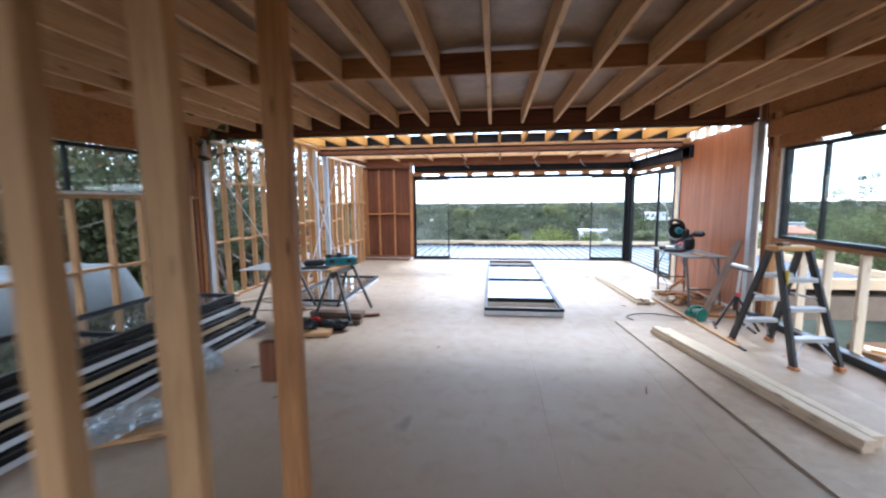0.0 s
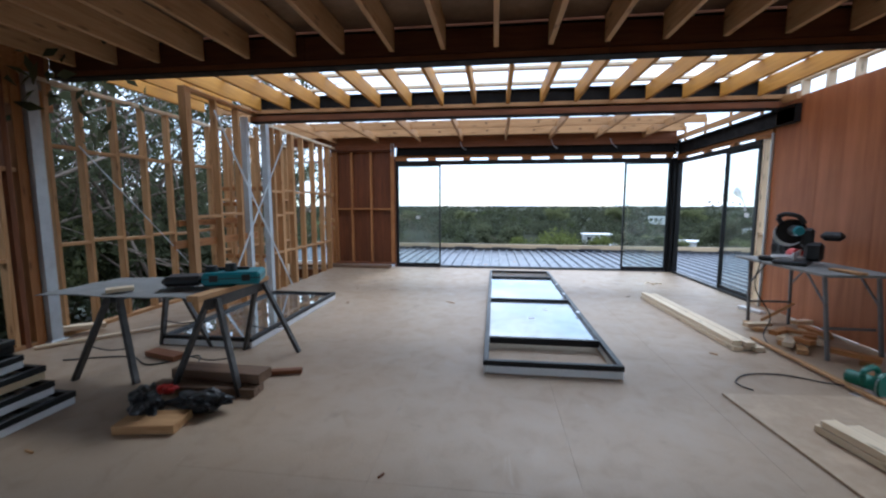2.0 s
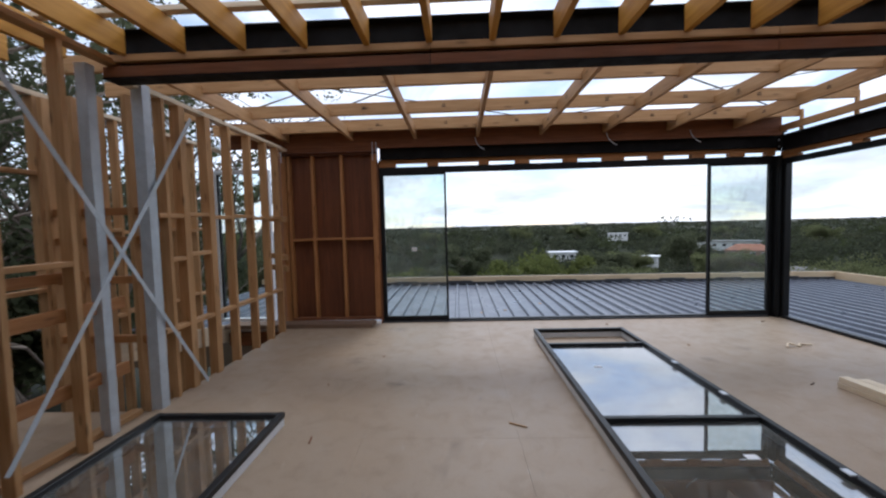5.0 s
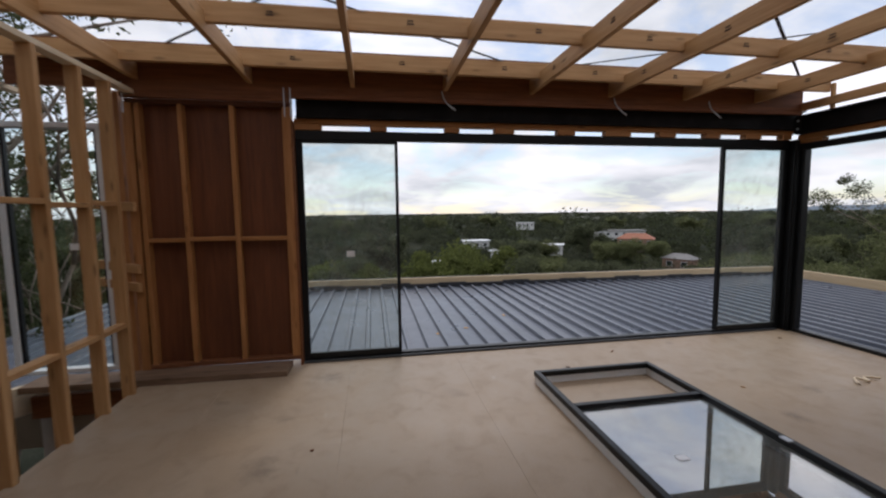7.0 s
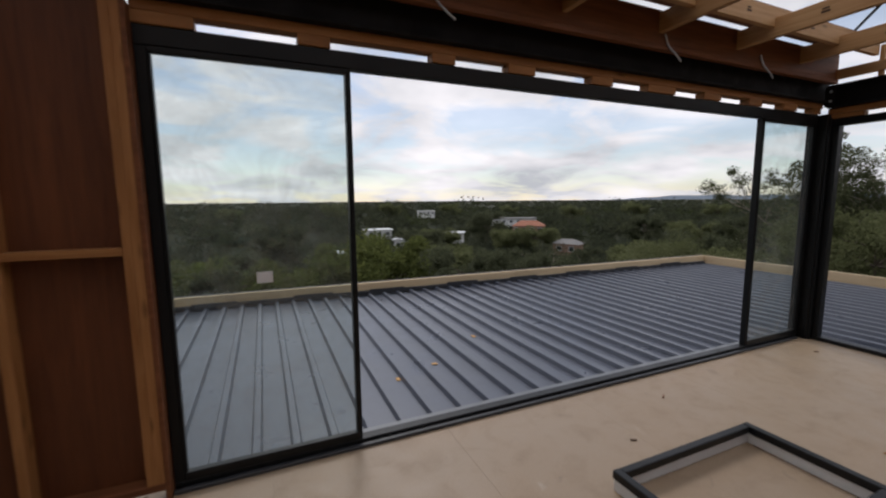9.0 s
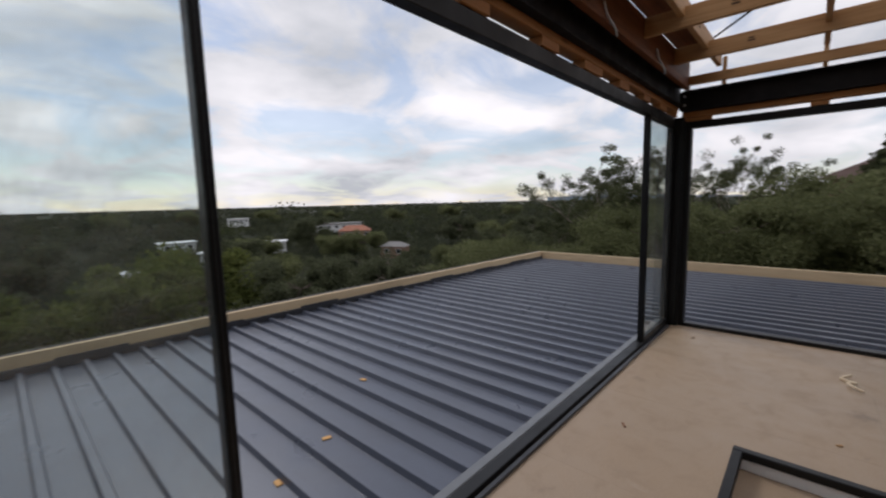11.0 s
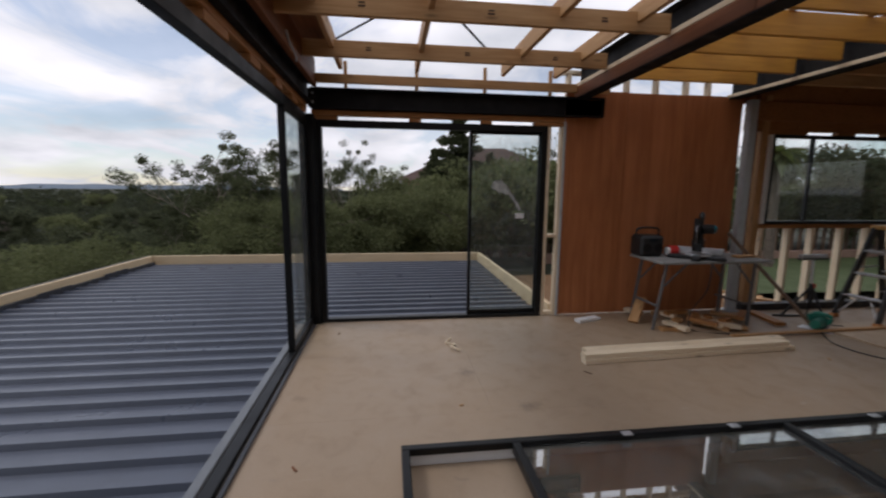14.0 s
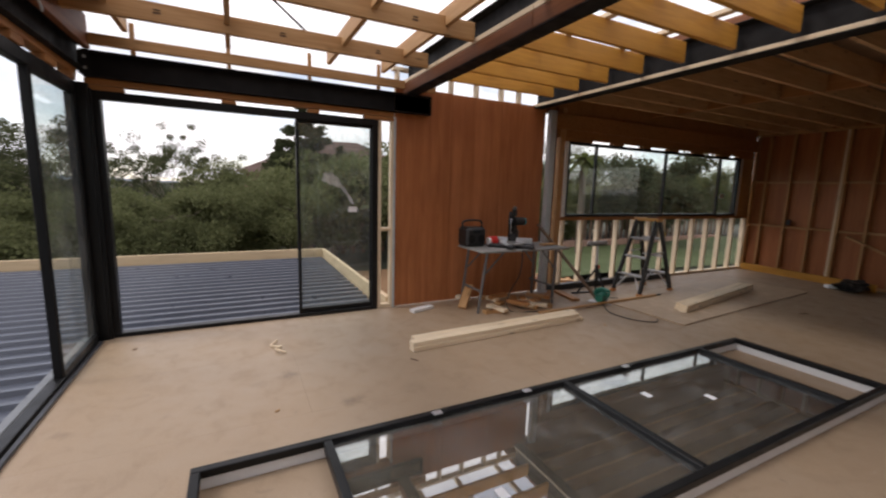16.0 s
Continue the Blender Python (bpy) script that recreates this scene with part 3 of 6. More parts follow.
# ---- east side: plywood wall, steel column, low wall with long window ----
wall_e = structure("wall_east", "red plywood sheeting on pine studs")
for a, b, t in ((5.62, 6.36, 2.66), (6.36, 7.12, 2.655), (7.12, 7.88, 2.66)):
    part("sheet", box((3.672, a + 0.002, 0.012), (3.684, b - 0.002, t)), PLY, wall_e)
stud_row(wall_e, "y", 3.73, [5.66, 6.07, 6.36, 6.75, 7.12, 7.5, 7.84], 0.0, 2.84, PINE_PALE)
stud_row(wall_e, "y", 3.70, [7.905, 8.065], 0.0, 2.25, PINE_PALE)
plate(wall_e, "y", 3.72, 7.926, 8.044, 0.02, PINE_PALE)
plate(wall_e, "y", 3.72, 7.926, 8.044, 0.98, PINE_PALE, "nogging")
plate(wall_e, "y", 3.73, 5.64, 7.9, 2.86, PINE_PALE)
part("door_trim", box((3.64, 7.875, 0.0), (3.665, 7.9, 2.3), 0.002), GALV, wall_e, "grey metal corner angle")

wall_e2 = structure("wall_east_low", "low wall of new pale pine studs under a long window")
ys = [0.14, 0.55, 0.98, 1.42, 1.86, 2.30, 2.72, 3.12, 3.52, 3.92, 4.36, 4.72, 5.12]
stud_row(wall_e2, "y", 3.735, ys, 0.04, 1.06, PINE_PALE)
plate(wall_e2, "y", 3.735, 0.1, 5.22, 0.02, PINE_PALE)
plate(wall_e2, "y", 3.735, 0.1, 5.22, 1.085, ORANGE, h=0.05)
part("damp_strip", box((3.58, 2.6, 0.001), (3.69, 5.4, 0.085), 0.003), RUBBER, wall_e2, "black damp-proof strip along the plate")
stick("post", (3.72, 5.26, 0), (3.72, 5.26, 2.7), 0.09, 0.09, PINE, wall_e2, up=(1, 0, 0))
stick("post", (3.72, 5.40, 0), (3.72, 5.40, 2.7), 0.05, 0.09, REDWOOD, wall_e2, up=(1, 0, 0))
for a, b in ((0.1, 0.7), (0.98, 1.35), (1.85, 2.1), (2.55, 2.82), (3.3, 3.5), (3.95, 4.2), (4.65, 5.2)):
    stick("packer", (3.735, a, 2.262), (3.735, b, 2.262), 0.085, 0.036, ORANGE, wall_e2)
part("lintel", box((3.70, 0.1, 2.282), (3.77, 5.5, 2.963), 0.003), ORANGE, wall_e2, m=I4)
part("lintel_board", box((3.66, 0.1, 2.40), (3.698, 5.45, 2.62), 0.003), ORANGE, wall_e2)
part("corner_lining", box((3.70, 0.1, 1.11), (3.77, 0.515, 2.28), 0.003), PINE, wall_e2)
win_e2 = glazed("window_3", "long black-framed fixed window with sliding panes", pose(3.735, 0.58, 1.115, 0, 0, 90), 4.54, 1.125, [0.62, 2.24, 3.93], fw=0.04, glass=GLASS_DUSTY)
part("reveal", box((4.545, -0.05, 0), (4.60, 0.05, 1.12), 0.003), WHITE, win_e2, "white jamb lining")
part("reveal", box((-0.06, -0.05, 0), (-0.005, 0.05, 1.12), 0.003), WHITE, win_e2, "white jamb lining")
part("sticker", box((0.42, 0.02, 0.34), (0.55, 0.024, 0.42)), PAPER, win_e2, "white sticker")


# ---- steel columns ----
def column(name, x, y, w, d, z0, z1):
    """Galvanised rolled channel column with a base plate."""
    u = structure(name, "galvanised steel column")
    bm = box((x - w / 2, y - d / 2, z0 + 0.012), (x + w / 2, y - d / 2 + 0.008, z1), 0.001)
    add_box(bm, (x - w / 2, y + d / 2 - 0.008, z0 + 0.012), (x + w / 2, y + d / 2, z1), 0.001)
    add_box(bm, (x - w / 2, y - d / 2 + 0.008, z0 + 0.012), (x - w / 2 + 0.008, y + d / 2 - 0.008, z1))
    add_box(bm, (x + w / 2 - 0.008, y - d / 2 + 0.008, z0 + 0.012), (x + w / 2, y + d / 2 - 0.008, z1))
    part("shaft", bm, GALV, u)
    part("base_plate", box((x - w / 2 - 0.03, y - d / 2 - 0.03, z0), (x + w / 2 + 0.03, y + d / 2 + 0.03, z0 + 0.012), 0.002), GALV, u)
    return u


column("column_east", 3.62, 5.54, 0.08, 0.10, 0.0, 2.62)
column("column_west", -4.36, 5.47, 0.10, 0.11, 0.0, 2.62)
column("column_stair", -3.40, 7.92, 0.09, 0.09, -0.3, 2.60)
column("column_stair_side", -3.45, 7.49, 0.075, 0.075, -0.3, 2.60)

stick("post_head", (3.73, 5.58, 2.60), (3.73, 5.58, 2.96), 0.12, 0.08, REDWOOD, wall_e2, up=(1, 0, 0))
stick("post_head", (-4.40, 5.58, 2.60), (-4.40, 5.58, 2.96), 0.12, 0.08, REDWOOD, wall_e2, up=(1, 0, 0))

# ---- south wall and the plain closing walls ----
wall_s = structure("wall_south", "stud wall lined with red bracing ply")
xs = [1.24, 1.5, 1.88, 2.26, 2.66, 3.06, 3.46, 3.69]
part("sheet", box((1.2, -0.02, 0.0), (3.72, -0.008, 2.74)), PLY, wall_s)
stud_row(wall_s, "x", 0.04, xs, 0.04, 2.70)
stud_row(wall_s, "x", 0.04, [2.3], 0.04, 2.70, PINE_PALE)
plate(wall_s, "x", 0.04, 1.2, 3.72, 0.02)
plate(wall_s, "x", 0.04, 1.2, 3.72, 2.72)
noggings(wall_s, "x", 0.04, xs, 0.93, drop=0.01)
noggings(wall_s, "x", 0.04, xs, 1.80, drop=-0.012)
stick("brace", (1.3, 0.10, 0.5), (2.1, 0.10, 0.86), 0.05, 0.035, PINE, wall_s)
part("outlet_box", box((2.95, 0.05, 0.98), (3.02, 0.09, 1.08), 0.004), RUBBER, wall_s)
close = structure("wall_back", "plain lined wall closing the house behind")
bm = box((-4.6, -3.42, -0.3), (1.32, -3.3, 0.25))
add_box(bm, (-4.6, -3.42, 2.45), (1.32, -3.3, 3.0))
for a, b in ((-4.6, -4.3), (-1.6, -1.1), (1.05, 1.32)):
    add_box(bm, (a, -3.42, 0.25), (b, -3.3, 2.45))
part("lining", bm, WALLBOARD, close)
part("lining", box((1.20, -3.3, 0.0), (1.32, -0.03, 2.74)), WALLBOARD, close)

# partition posts beside the way in
part_w = structure("wall_partition", "open partition of doubled pine posts")
for x, y, w in ((-1.06, 0.42, 0.10), (-1.075, 0.885, 0.14), (-0.935, 1.455, 0.13)):
    stick("post", (x, y, 0.0), (x, y, 2.72), 0.07, w, ORANGE if y > 1.2 else PINE, part_w, up=(1, 0, 0))
stick("block", (-1.045, 1.45, 0.68), (-1.045, 1.45, 0.89), 0.06, 0.085, REDWOOD, part_w, up=(1, 0, 0))
plate(part_w, "y", -1.14, -3.3, 0.4, 0.02, PINE)

# ---- west side ----
wall_w = structure("wall_west", "open pine stud wall with a strip window above")
ys = [y for y in [-3.2 + 0.44 * k for k in range(20)] if y < 5.2]
stud_row(wall_w, "y", -4.40, ys, 0.04, 1.68)
noggings(wall_w, "y", -4.40, ys, 0.86, drop=0.012)
plate(wall_w, "y", -4.40, -3.3, 5.40, 0.02)
plate(wall_w, "y", -4.40, -3.3, 5.30, 1.70)
part("lintel", box((-4.44, -3.3, 2.30), (-4.37, 5.70, 2.963), 0.003), ORANGE, wall_w)
stick("post", (-4.40, 5.24, 0), (-4.40, 5.24, 2.6), 0.05, 0.09, REDWOOD, wall_w, up=(1, 0, 0))
stick("post", (-4.40, 5.36, 0), (-4.40, 5.36, 2.6), 0.09, 0.09, ORANGE, wall_w, up=(1, 0, 0))
win_w = glazed("window_4", "low wide black-framed strip window", pose(-4.40, -1.0, 1.73, 0, 0, 90), 6.05, 0.55, [1.5, 3.0, 4.4], fw=0.04)
part("white_sill", box((0, -0.07, -0.005), (6.0, -0.046, 0.03), 0.002), WHITE, win_w, "white sill strip")
ys2 = [5.62, 5.97, 6.37, 6.77, 7.17, 7.6, 8.0]
wall_w2 = structure("wall_west_open", "unlined pine studs open to the trees outside")
stud_row(wall_w2, "y", -4.40, ys2, 0.04, 2.58)
noggings(wall_w2, "y", -4.40, ys2, 0.96, drop=0.02)
noggings(wall_w2, "y", -4.40, ys2, 1.97, drop=-0.02)
plate(wall_w2, "y", -4.40, 5.62, 8.05, 0.02)
plate(wall_w2, "y", -4.40, 5.40, 10.85, 2.60, PINE_PALE)
ys3 = [8.4, 8.8, 9.2, 9.6, 10.0, 10.4]
stud_row(wall_w2, "y", -4.40, ys3, -2.4, 2.58)
noggings(wall_w2, "y", -4.40, [8.0] + ys3, 1.45, drop=0.02)
noggings(wall_w2, "y", -4.40, [8.0] + ys3, 0.62, drop=-0.02)
stick("rim_beam", (-4.40, 8.2, 0.32), (-4.40, 10.75, -0.12), 0.05, 0.25, PINE_PALE, wall_w2)
stick("strap", (-4.345, 5.9, 2.0), (-4.345, 7.5, 0.4), 0.016, 0.003, GALV, wall_w2, up=(1, 0, 0))
# stair wall at the edge of the floor
wall_st = structure("wall_stair", "open pine stud wall along the stair opening")
ys4 = [8.36, 8.74, 9.12, 9.56, 9.96, 10.3]
stud_row(wall_st, "y", -3.42, ys4[2:], -0.28, 2.56, w=0.045, d=0.09)
stud_row(wall_st, "y", -3.42, ys4[:2], -0.28, 2.56, w=0.085, d=0.09)
stud_row(wall_st, "y", -3.42, [8.13], -0.28, 2.56)
stick("post", (-3.42, 6.33, 0), (-3.42, 6.33, 2.70), 0.09, 0.09, PINE, wall_st, up=(1, 0, 0))
stud_row(wall_st, "y", -3.42, [6.81, 7.25], 0.0, 2.66)
plate(wall_st, "y", -3.42, 7.7, 10.7, 2.58, PINE_PALE)
plate(wall_st, "y", -3.42, 6.35, 7.75, 2.68)
noggings(wall_st, "y", -3.42, [8.0] + ys4, 1.58, drop=0.02)
noggings(wall_st, "y", -3.42, [8.13] + ys4[:2], 1.20, drop=0.03)
noggings(wall_st, "y", -3.42, [8.0] + ys4, 0.60)
noggings(wall_st, "y", -3.42, [6.33, 6.81, 7.25], 1.23, drop=0.02)
stick("rail", (-3.47, 6.1, 0.92), (-3.47, 7.7, 0.92), 0.03, 0.09, ORANGE, wall_st)
stick("rail", (-3.47, 6.1, 0.42), (-3.47, 7.7, 0.42), 0.03, 0.09, ORANGE, wall_st)
stick("rail", (-3.50, 6.2, 1.16), (-3.50, 7.4, 1.16), 0.03, 0.07, ORANGE, wall_st)
# studs of the far side of the stair
stud_row(wall_st, "x", 8.02, [-4.3, -4.05, -3.85, -3.6], -0.3, 2.56)
for z in (0.55, 1.05, 1.38, 1.62):
    plate(wall_st, "x", 8.02, -4.35, -3.45, z, ORANGE, "nogging", 0.04, 0.06)
for a, b in (((-3.335, 8.42, 2.46), (-3.335, 6.72, 0.16)), ((-3.33, 8.45, 0.02), (-3.33, 6.70, 2.52))):
    stick("strap", a, b, 0.034, 0.003, GALV, wall_st, up=(1, 0, 0))
win_s = glazed("window_5", "tall white-framed window above the stair", pose(-4.62, 10.86, 0.04), 0.86, 2.30, [], fw=0.05, frame_mat=WHITE)
part("black_liner", box((0.05, -0.02, 0.05), (0.075, 0.02, 2.25)), BLACK, win_s)
part("black_liner", box((0.785, -0.02, 0.05), (0.81, 0.02, 2.25)), BLACK, win_s)
part("sticker", box((0.5, 0.008, 1.15), (0.6, 0.011, 1.21)), PAPER, win_s, "small white sticker")
lower = structure("wall_lower", "plain lower storey walls under the stair")
part("lining", box((-4.45, 10.80, -2.6), (-3.42, 10.9, -0.02)), WALLBOARD, lower)
part("landing", box((-4.5, 7.9, -2.6), (-3.42, 10.8, -2.5)), WALLBOARD, lower)
stick("stringer", (-4.2, 8.0, -0.4), (-4.2, 10.7, -1.9), 0.05, 0.25, PINE, lower)
stick("rim", (-4.36, 10.62, -0.18), (-3.44, 10.62, -0.18), 0.05, 0.2, REDWOOD, lower)

# ---- roof framing ----
roof1 = structure("roof_frame_south", "pine rafters under grey roof sheeting with a row of blocking")
jx = [0.07 + 0.457 * k for k in range(-9, 9)]
for x in jx:
    stick("joist", (x, -3.3, 2.83), (x, 5.66, 2.83), 0.042, 0.22, JOIST, roof1)
for y0 in (3.35, -0.6):
    for a, b in zip(jx, jx[1:]):
        stick("blocking", (a + 0.022, y0, 2.84), (b - 0.022, y0, 2.84), 0.042, 0.19, REDWOOD if abs(a + 0.387) < 0.1 else ORANGE, roof1)
ceil = structure("ceiling", "brown lining sheets above the rafters")
bm = bmesh.new()
add_box(bm, (-4.9, -3.5, 2.965), (4.1, 5.75, 3.0))
part("ceiling_sheet", bm, CEILING, ceil)


def steel_beam(wall, y, x0, x1, z0, z1, packs):
    """I-beam across the house with timber packing along its webs."""
    bm = box((x0, y - 0.005, z0 + 0.01), (x1, y + 0.005, z1 - 0.01))
    add_box(bm, (x0, y - 0.075, z0), (x1, y + 0.075, z0 + 0.01), 0.001)
    add_box(bm, (x0, y - 0.075, z1 - 0.01), (x1, y + 0.075, z1), 0.001)
    part("steel_beam", bm, STEEL, wall)
    for dy, mat, h, zc in packs:
        n = 3
        for k in range(n):
            a = x0 + (x1 - x0) * k / n
            b = x0 + (x1 - x0) * (k + 1) / n
            stick("packing", (a + 0.003, y + dy, zc), (b - 0.003, y + dy, zc), 0.06, h, mat, wall)


stick("closer", (-4.5, 5.80, 2.95), (3.8, 5.80, 2.95), 0.05, 0.06, REDWOOD, ceil)
beams = structure("beam_steel", "black steel roof beams packed with timber")
steel_beam(beams, 5.76, -4.36, 3.70, 2.63, 2.92, ((-0.04, REDWOOD, 0.05, 2.667), (-0.04, REDDARK, 0.20, 2.80), (0.04, PINE_PALE, 0.036, 2.66)))
steel_beam(beams, 7.72, -3.46, 3.66, 2.555, 2.90, ((-0.04, REDWOOD, 0.075, 2.605), (0.045, REDWOOD, 0.11, 2.622), (0.045, PINE_PALE, 0.04, 2.70), (-0.04, PINE, 0.05, 2.70)))

roof2 = structure("roof_frame_middle", "yellow treated joists open to the sky")
for k in range(-10, 8):
    x = 0.23 + 0.44 * k
    stick("joist", (x, 5.84, 2.80), (x, 7.64, 2.80), 0.042, 0.18, LVL, roof2)
for y in (6.15, 6.85, 7.45):
    stick("batten", (-4.3, y, 2.91), (3.7, y, 2.91), 0.07, 0.035, PINE_PALE, roof2)
roof3 = structure("roof_frame_north", "pale pine rafters and purlins open to the sky")
for x in (-3.36, -2.42, -1.505, -0.615, 0.28, 1.16, 2.05, 2.96):
    stick("rafter", (x, 7.80, 2.765), (x, 10.652, 2.755), 0.042, 0.14, PINE, roof3)
for y in (8.05, 8.65, 9.6, 10.4):
    stick("purlin", (-4.3, y, 2.83), (3.62, y, 2.83), 0.042, 0.14, PINE, roof3)
for y in (9.6, 10.4):
    for x in (-2.02, -1.08, -0.12, 0.8, 1.68, 2.5):
        part("stamp", box((x, y - 0.0235, 2.82), (x + 0.05, y - 0.0215, 2.832)), INK, roof3)
        part("stamp", box((x + 0.004, y - 0.0235, 2.842), (x + 0.046, y - 0.0215, 2.852)), INK, roof3)
for x in (0.28, 1.16, 2.05, 2.96):
    for y in (8.3, 9.15, 10.05):
        part("stamp", box((x - 0.0235, y, 2.745), (x - 0.0215, y + 0.05, 2.757)), INK, roof3)
        part("stamp", box((x - 0.0235, y + 0.004, 2.767), (x - 0.0215, y + 0.046, 2.777)), INK, roof3)
stick("edge_rafter", (3.60, 7.4, 2.66), (3.60, 10.7, 2.66), 0.042, 0.09, PINE, roof3)
for k in range(4):
    stick("strut", (3.62, 8.1 + 0.75 * k, 2.575), (3.62, 8.1 + 0.75 * k, 2.84), 0.035, 0.035, PINE, roof3, up=(1, 0, 0))
for p, q in (((-3.0, 8.7, 2.93), (0.4, 10.7, 2.90)), ((0.4, 8.4, 2.93), (3.5, 10.6, 2.92)), ((0.2, 10.7, 2.915), (3.5, 8.8, 2.935)), ((-3.2, 10.6, 2.92), (-0.5, 8.2, 2.925))):
    stick("brace_strap", p, q, 0.025, 0.004, STEEL, roof3)

# ---- lower metal roof outside ----
deck = structure("roof_lower", "grey ribbed steel roof deck with cream timber parapet")


def roof_z(x, y):
    """The deck lies level, a step below the floor."""
    return -0.10


def deck_edge(x):
    """Where the deck ends to the north; its edge runs slightly askew."""
    return 15.12 - 0.042 * x


def rib_sheet(x0, n, y0, y1, pitch=0.24):
    """One roof sheet with n trapezoid ribs running along y; y1 None: up to the skew edge."""
    prof = []
    for k in range(n):
        x = x0 + k * pitch
        prof += [(x, 0), (x + pitch * 0.64, 0), (x + pitch * 0.70, 0.04), (x + pitch * 0.88, 0.04), (x + pitch * 0.94, 0)]
    prof.append((x0 + n * pitch, 0))
    me = bpy.data.meshes.new("roof_sheet")
    vs = [(x, y0, roof_z(x, y0) + z) for x, z in prof]
    vs += [(x, deck_edge(x) if y1 is None else y1, roof_z(x, 0) + z) for x, z in prof]
    m = len(prof)
    me.from_pydata(vs, [], [(i, i + 1, m + i + 1, m + i) for i in range(m - 1)])
    me.materials.append(ROOFSTEEL)
    return me


FX, FS = 8.05, 7.93
x = -6.2
while x < FX - 0.1:
    n = min(3, int((FX + 0.02 - x) / 0.24))
    if n < 1:
        break
    part("roof_sheet", rib_sheet(x, n, FS + 0.03 if x > 3.7 else 10.87, None), ROOFSTEEL, deck)
    x += n * 0.24
EDGE_W, EDGE_E = (-6.2, deck_edge(-6.2)), (FX + 0.03, deck_edge(FX))
stick("flashing", (EDGE_W[0], EDGE_W[1] - 0.02, -0.055), (EDGE_E[0] - 0.06, EDGE_E[1] - 0.02, -0.055), 0.05, 0.07, FLASHING, deck)
stick("parapet", (EDGE_W[0], EDGE_W[1] + 0.04, 0.0), (EDGE_E[0], EDGE_E[1] + 0.04, 0.0), 0.06, 0.20, FASCIA, deck)
stick("capping", (EDGE_W[0], EDGE_W[1] + 0.085, 0.06), (EDGE_E[0], EDGE_E[1] + 0.085, 0.06), 0.03, 0.10, FLASHING, deck)
stick("parapet", (FX + 0.03, EDGE_E[1], 0.0), (FX + 0.03, FS - 0.03, 0.0), 0.06, 0.20, FASCIA, deck)
stick("parapet", (FX, FS - 0.03, 0.0), (3.80, FS - 0.03, 0.0), 0.06, 0.20, FASCIA, deck)
for k, x in enumerate((-5.4, -3.8, -2.6, -1.2, 0.0, 1.4, 2.7, 4.0, 5.3, 6.6)):
    stick("flashing_tab", (x, deck_edge(x) - 0.047, -0.045 + 0.008 * (k % 2)), (x + 0.6, deck_edge(x + 0.6) - 0.047, -0.045 + 0.008 * (k % 2)), 0.012, 0.10, FLASHING, deck)
part("under_deck", box((-6.2, 10.9, -0.7), (FX, 14.75, -0.25)), SUBFLOOR, deck)
part("apron", box((3.745, 8.0, -0.09), (3.80, 10.9, 0.006), 0.002), FLASHING, deck)
part("under_deck", box((3.8, FS, -0.7), (FX, 10.9, -0.25)), SUBFLOOR, deck)
part("sill_flashing", box((-2.07, 10.868, -0.09), (3.74, 10.93, 0.012), 0.006), paint("grey_sill", (0.16, 0.17, 0.18), 0.4), deck)


# ---- outdoors ----
def smooth01(a, b, v):
    t = min(1, max(0, (v - a) / (b - a)))
    return t * t * (3 - 2 * t)


def land(x, y):
    """Height of the ground: near floor level to the south and east, falling away to the north."""
    r = math.hypot(x, y)
    flat = 1 - smooth01(5, 34, y)
    north = -5.5 - 9.5 * smooth01(14, 90, r) - 4 * smooth01(120, 500, r)
    east = -1.25 - 1.0 * smooth01(25, 60, r) - 14 * smooth01(60, 400, r)
    far = -26 + 3 * smooth01(700, 2800, r)
    h = flat * east + (1 - flat) * north
    if r > 500:
        k = smooth01(500, 900, r)
        h = h * (1 - k) + far * k
    return h + 0.25 * noise.noise((x * 0.08, y * 0.08, 0))


rings = [3, 8, 12, 16, 20, 25, 31, 38, 47, 58, 72, 90, 115, 150, 200, 280, 400, 600, 900, 1400, 2200, 3500, 4800]
seg = 72
vs = [(0, 4, -2.8)]
for r in rings:
    for k in range(seg):
        a = 2 * math.pi * k / seg
        x, y = r * math.cos(a), 4 + r * math.sin(a)
        vs.append((x, y, land(x, y) if r > 9 else -2.8))
fs = [(0, 1 + k, 1 + (k + 1) % seg) for k in range(seg)]
for i in range(len(rings) - 1):
    for k in range(seg):
        a, b = 1 + i * seg + k, 1 + i * seg + (k + 1) % seg
        fs.append((a, a + seg, b + seg, b))
me = bpy.data.meshes.new("ground")
me.from_pydata(vs, [], fs)
me.materials.append(GROUND)
for p in me.polygons:
    p.use_smooth = True
tagged(part("ground", me, GROUND), "scrubby ground falling away to wooded flats", kind="structure")


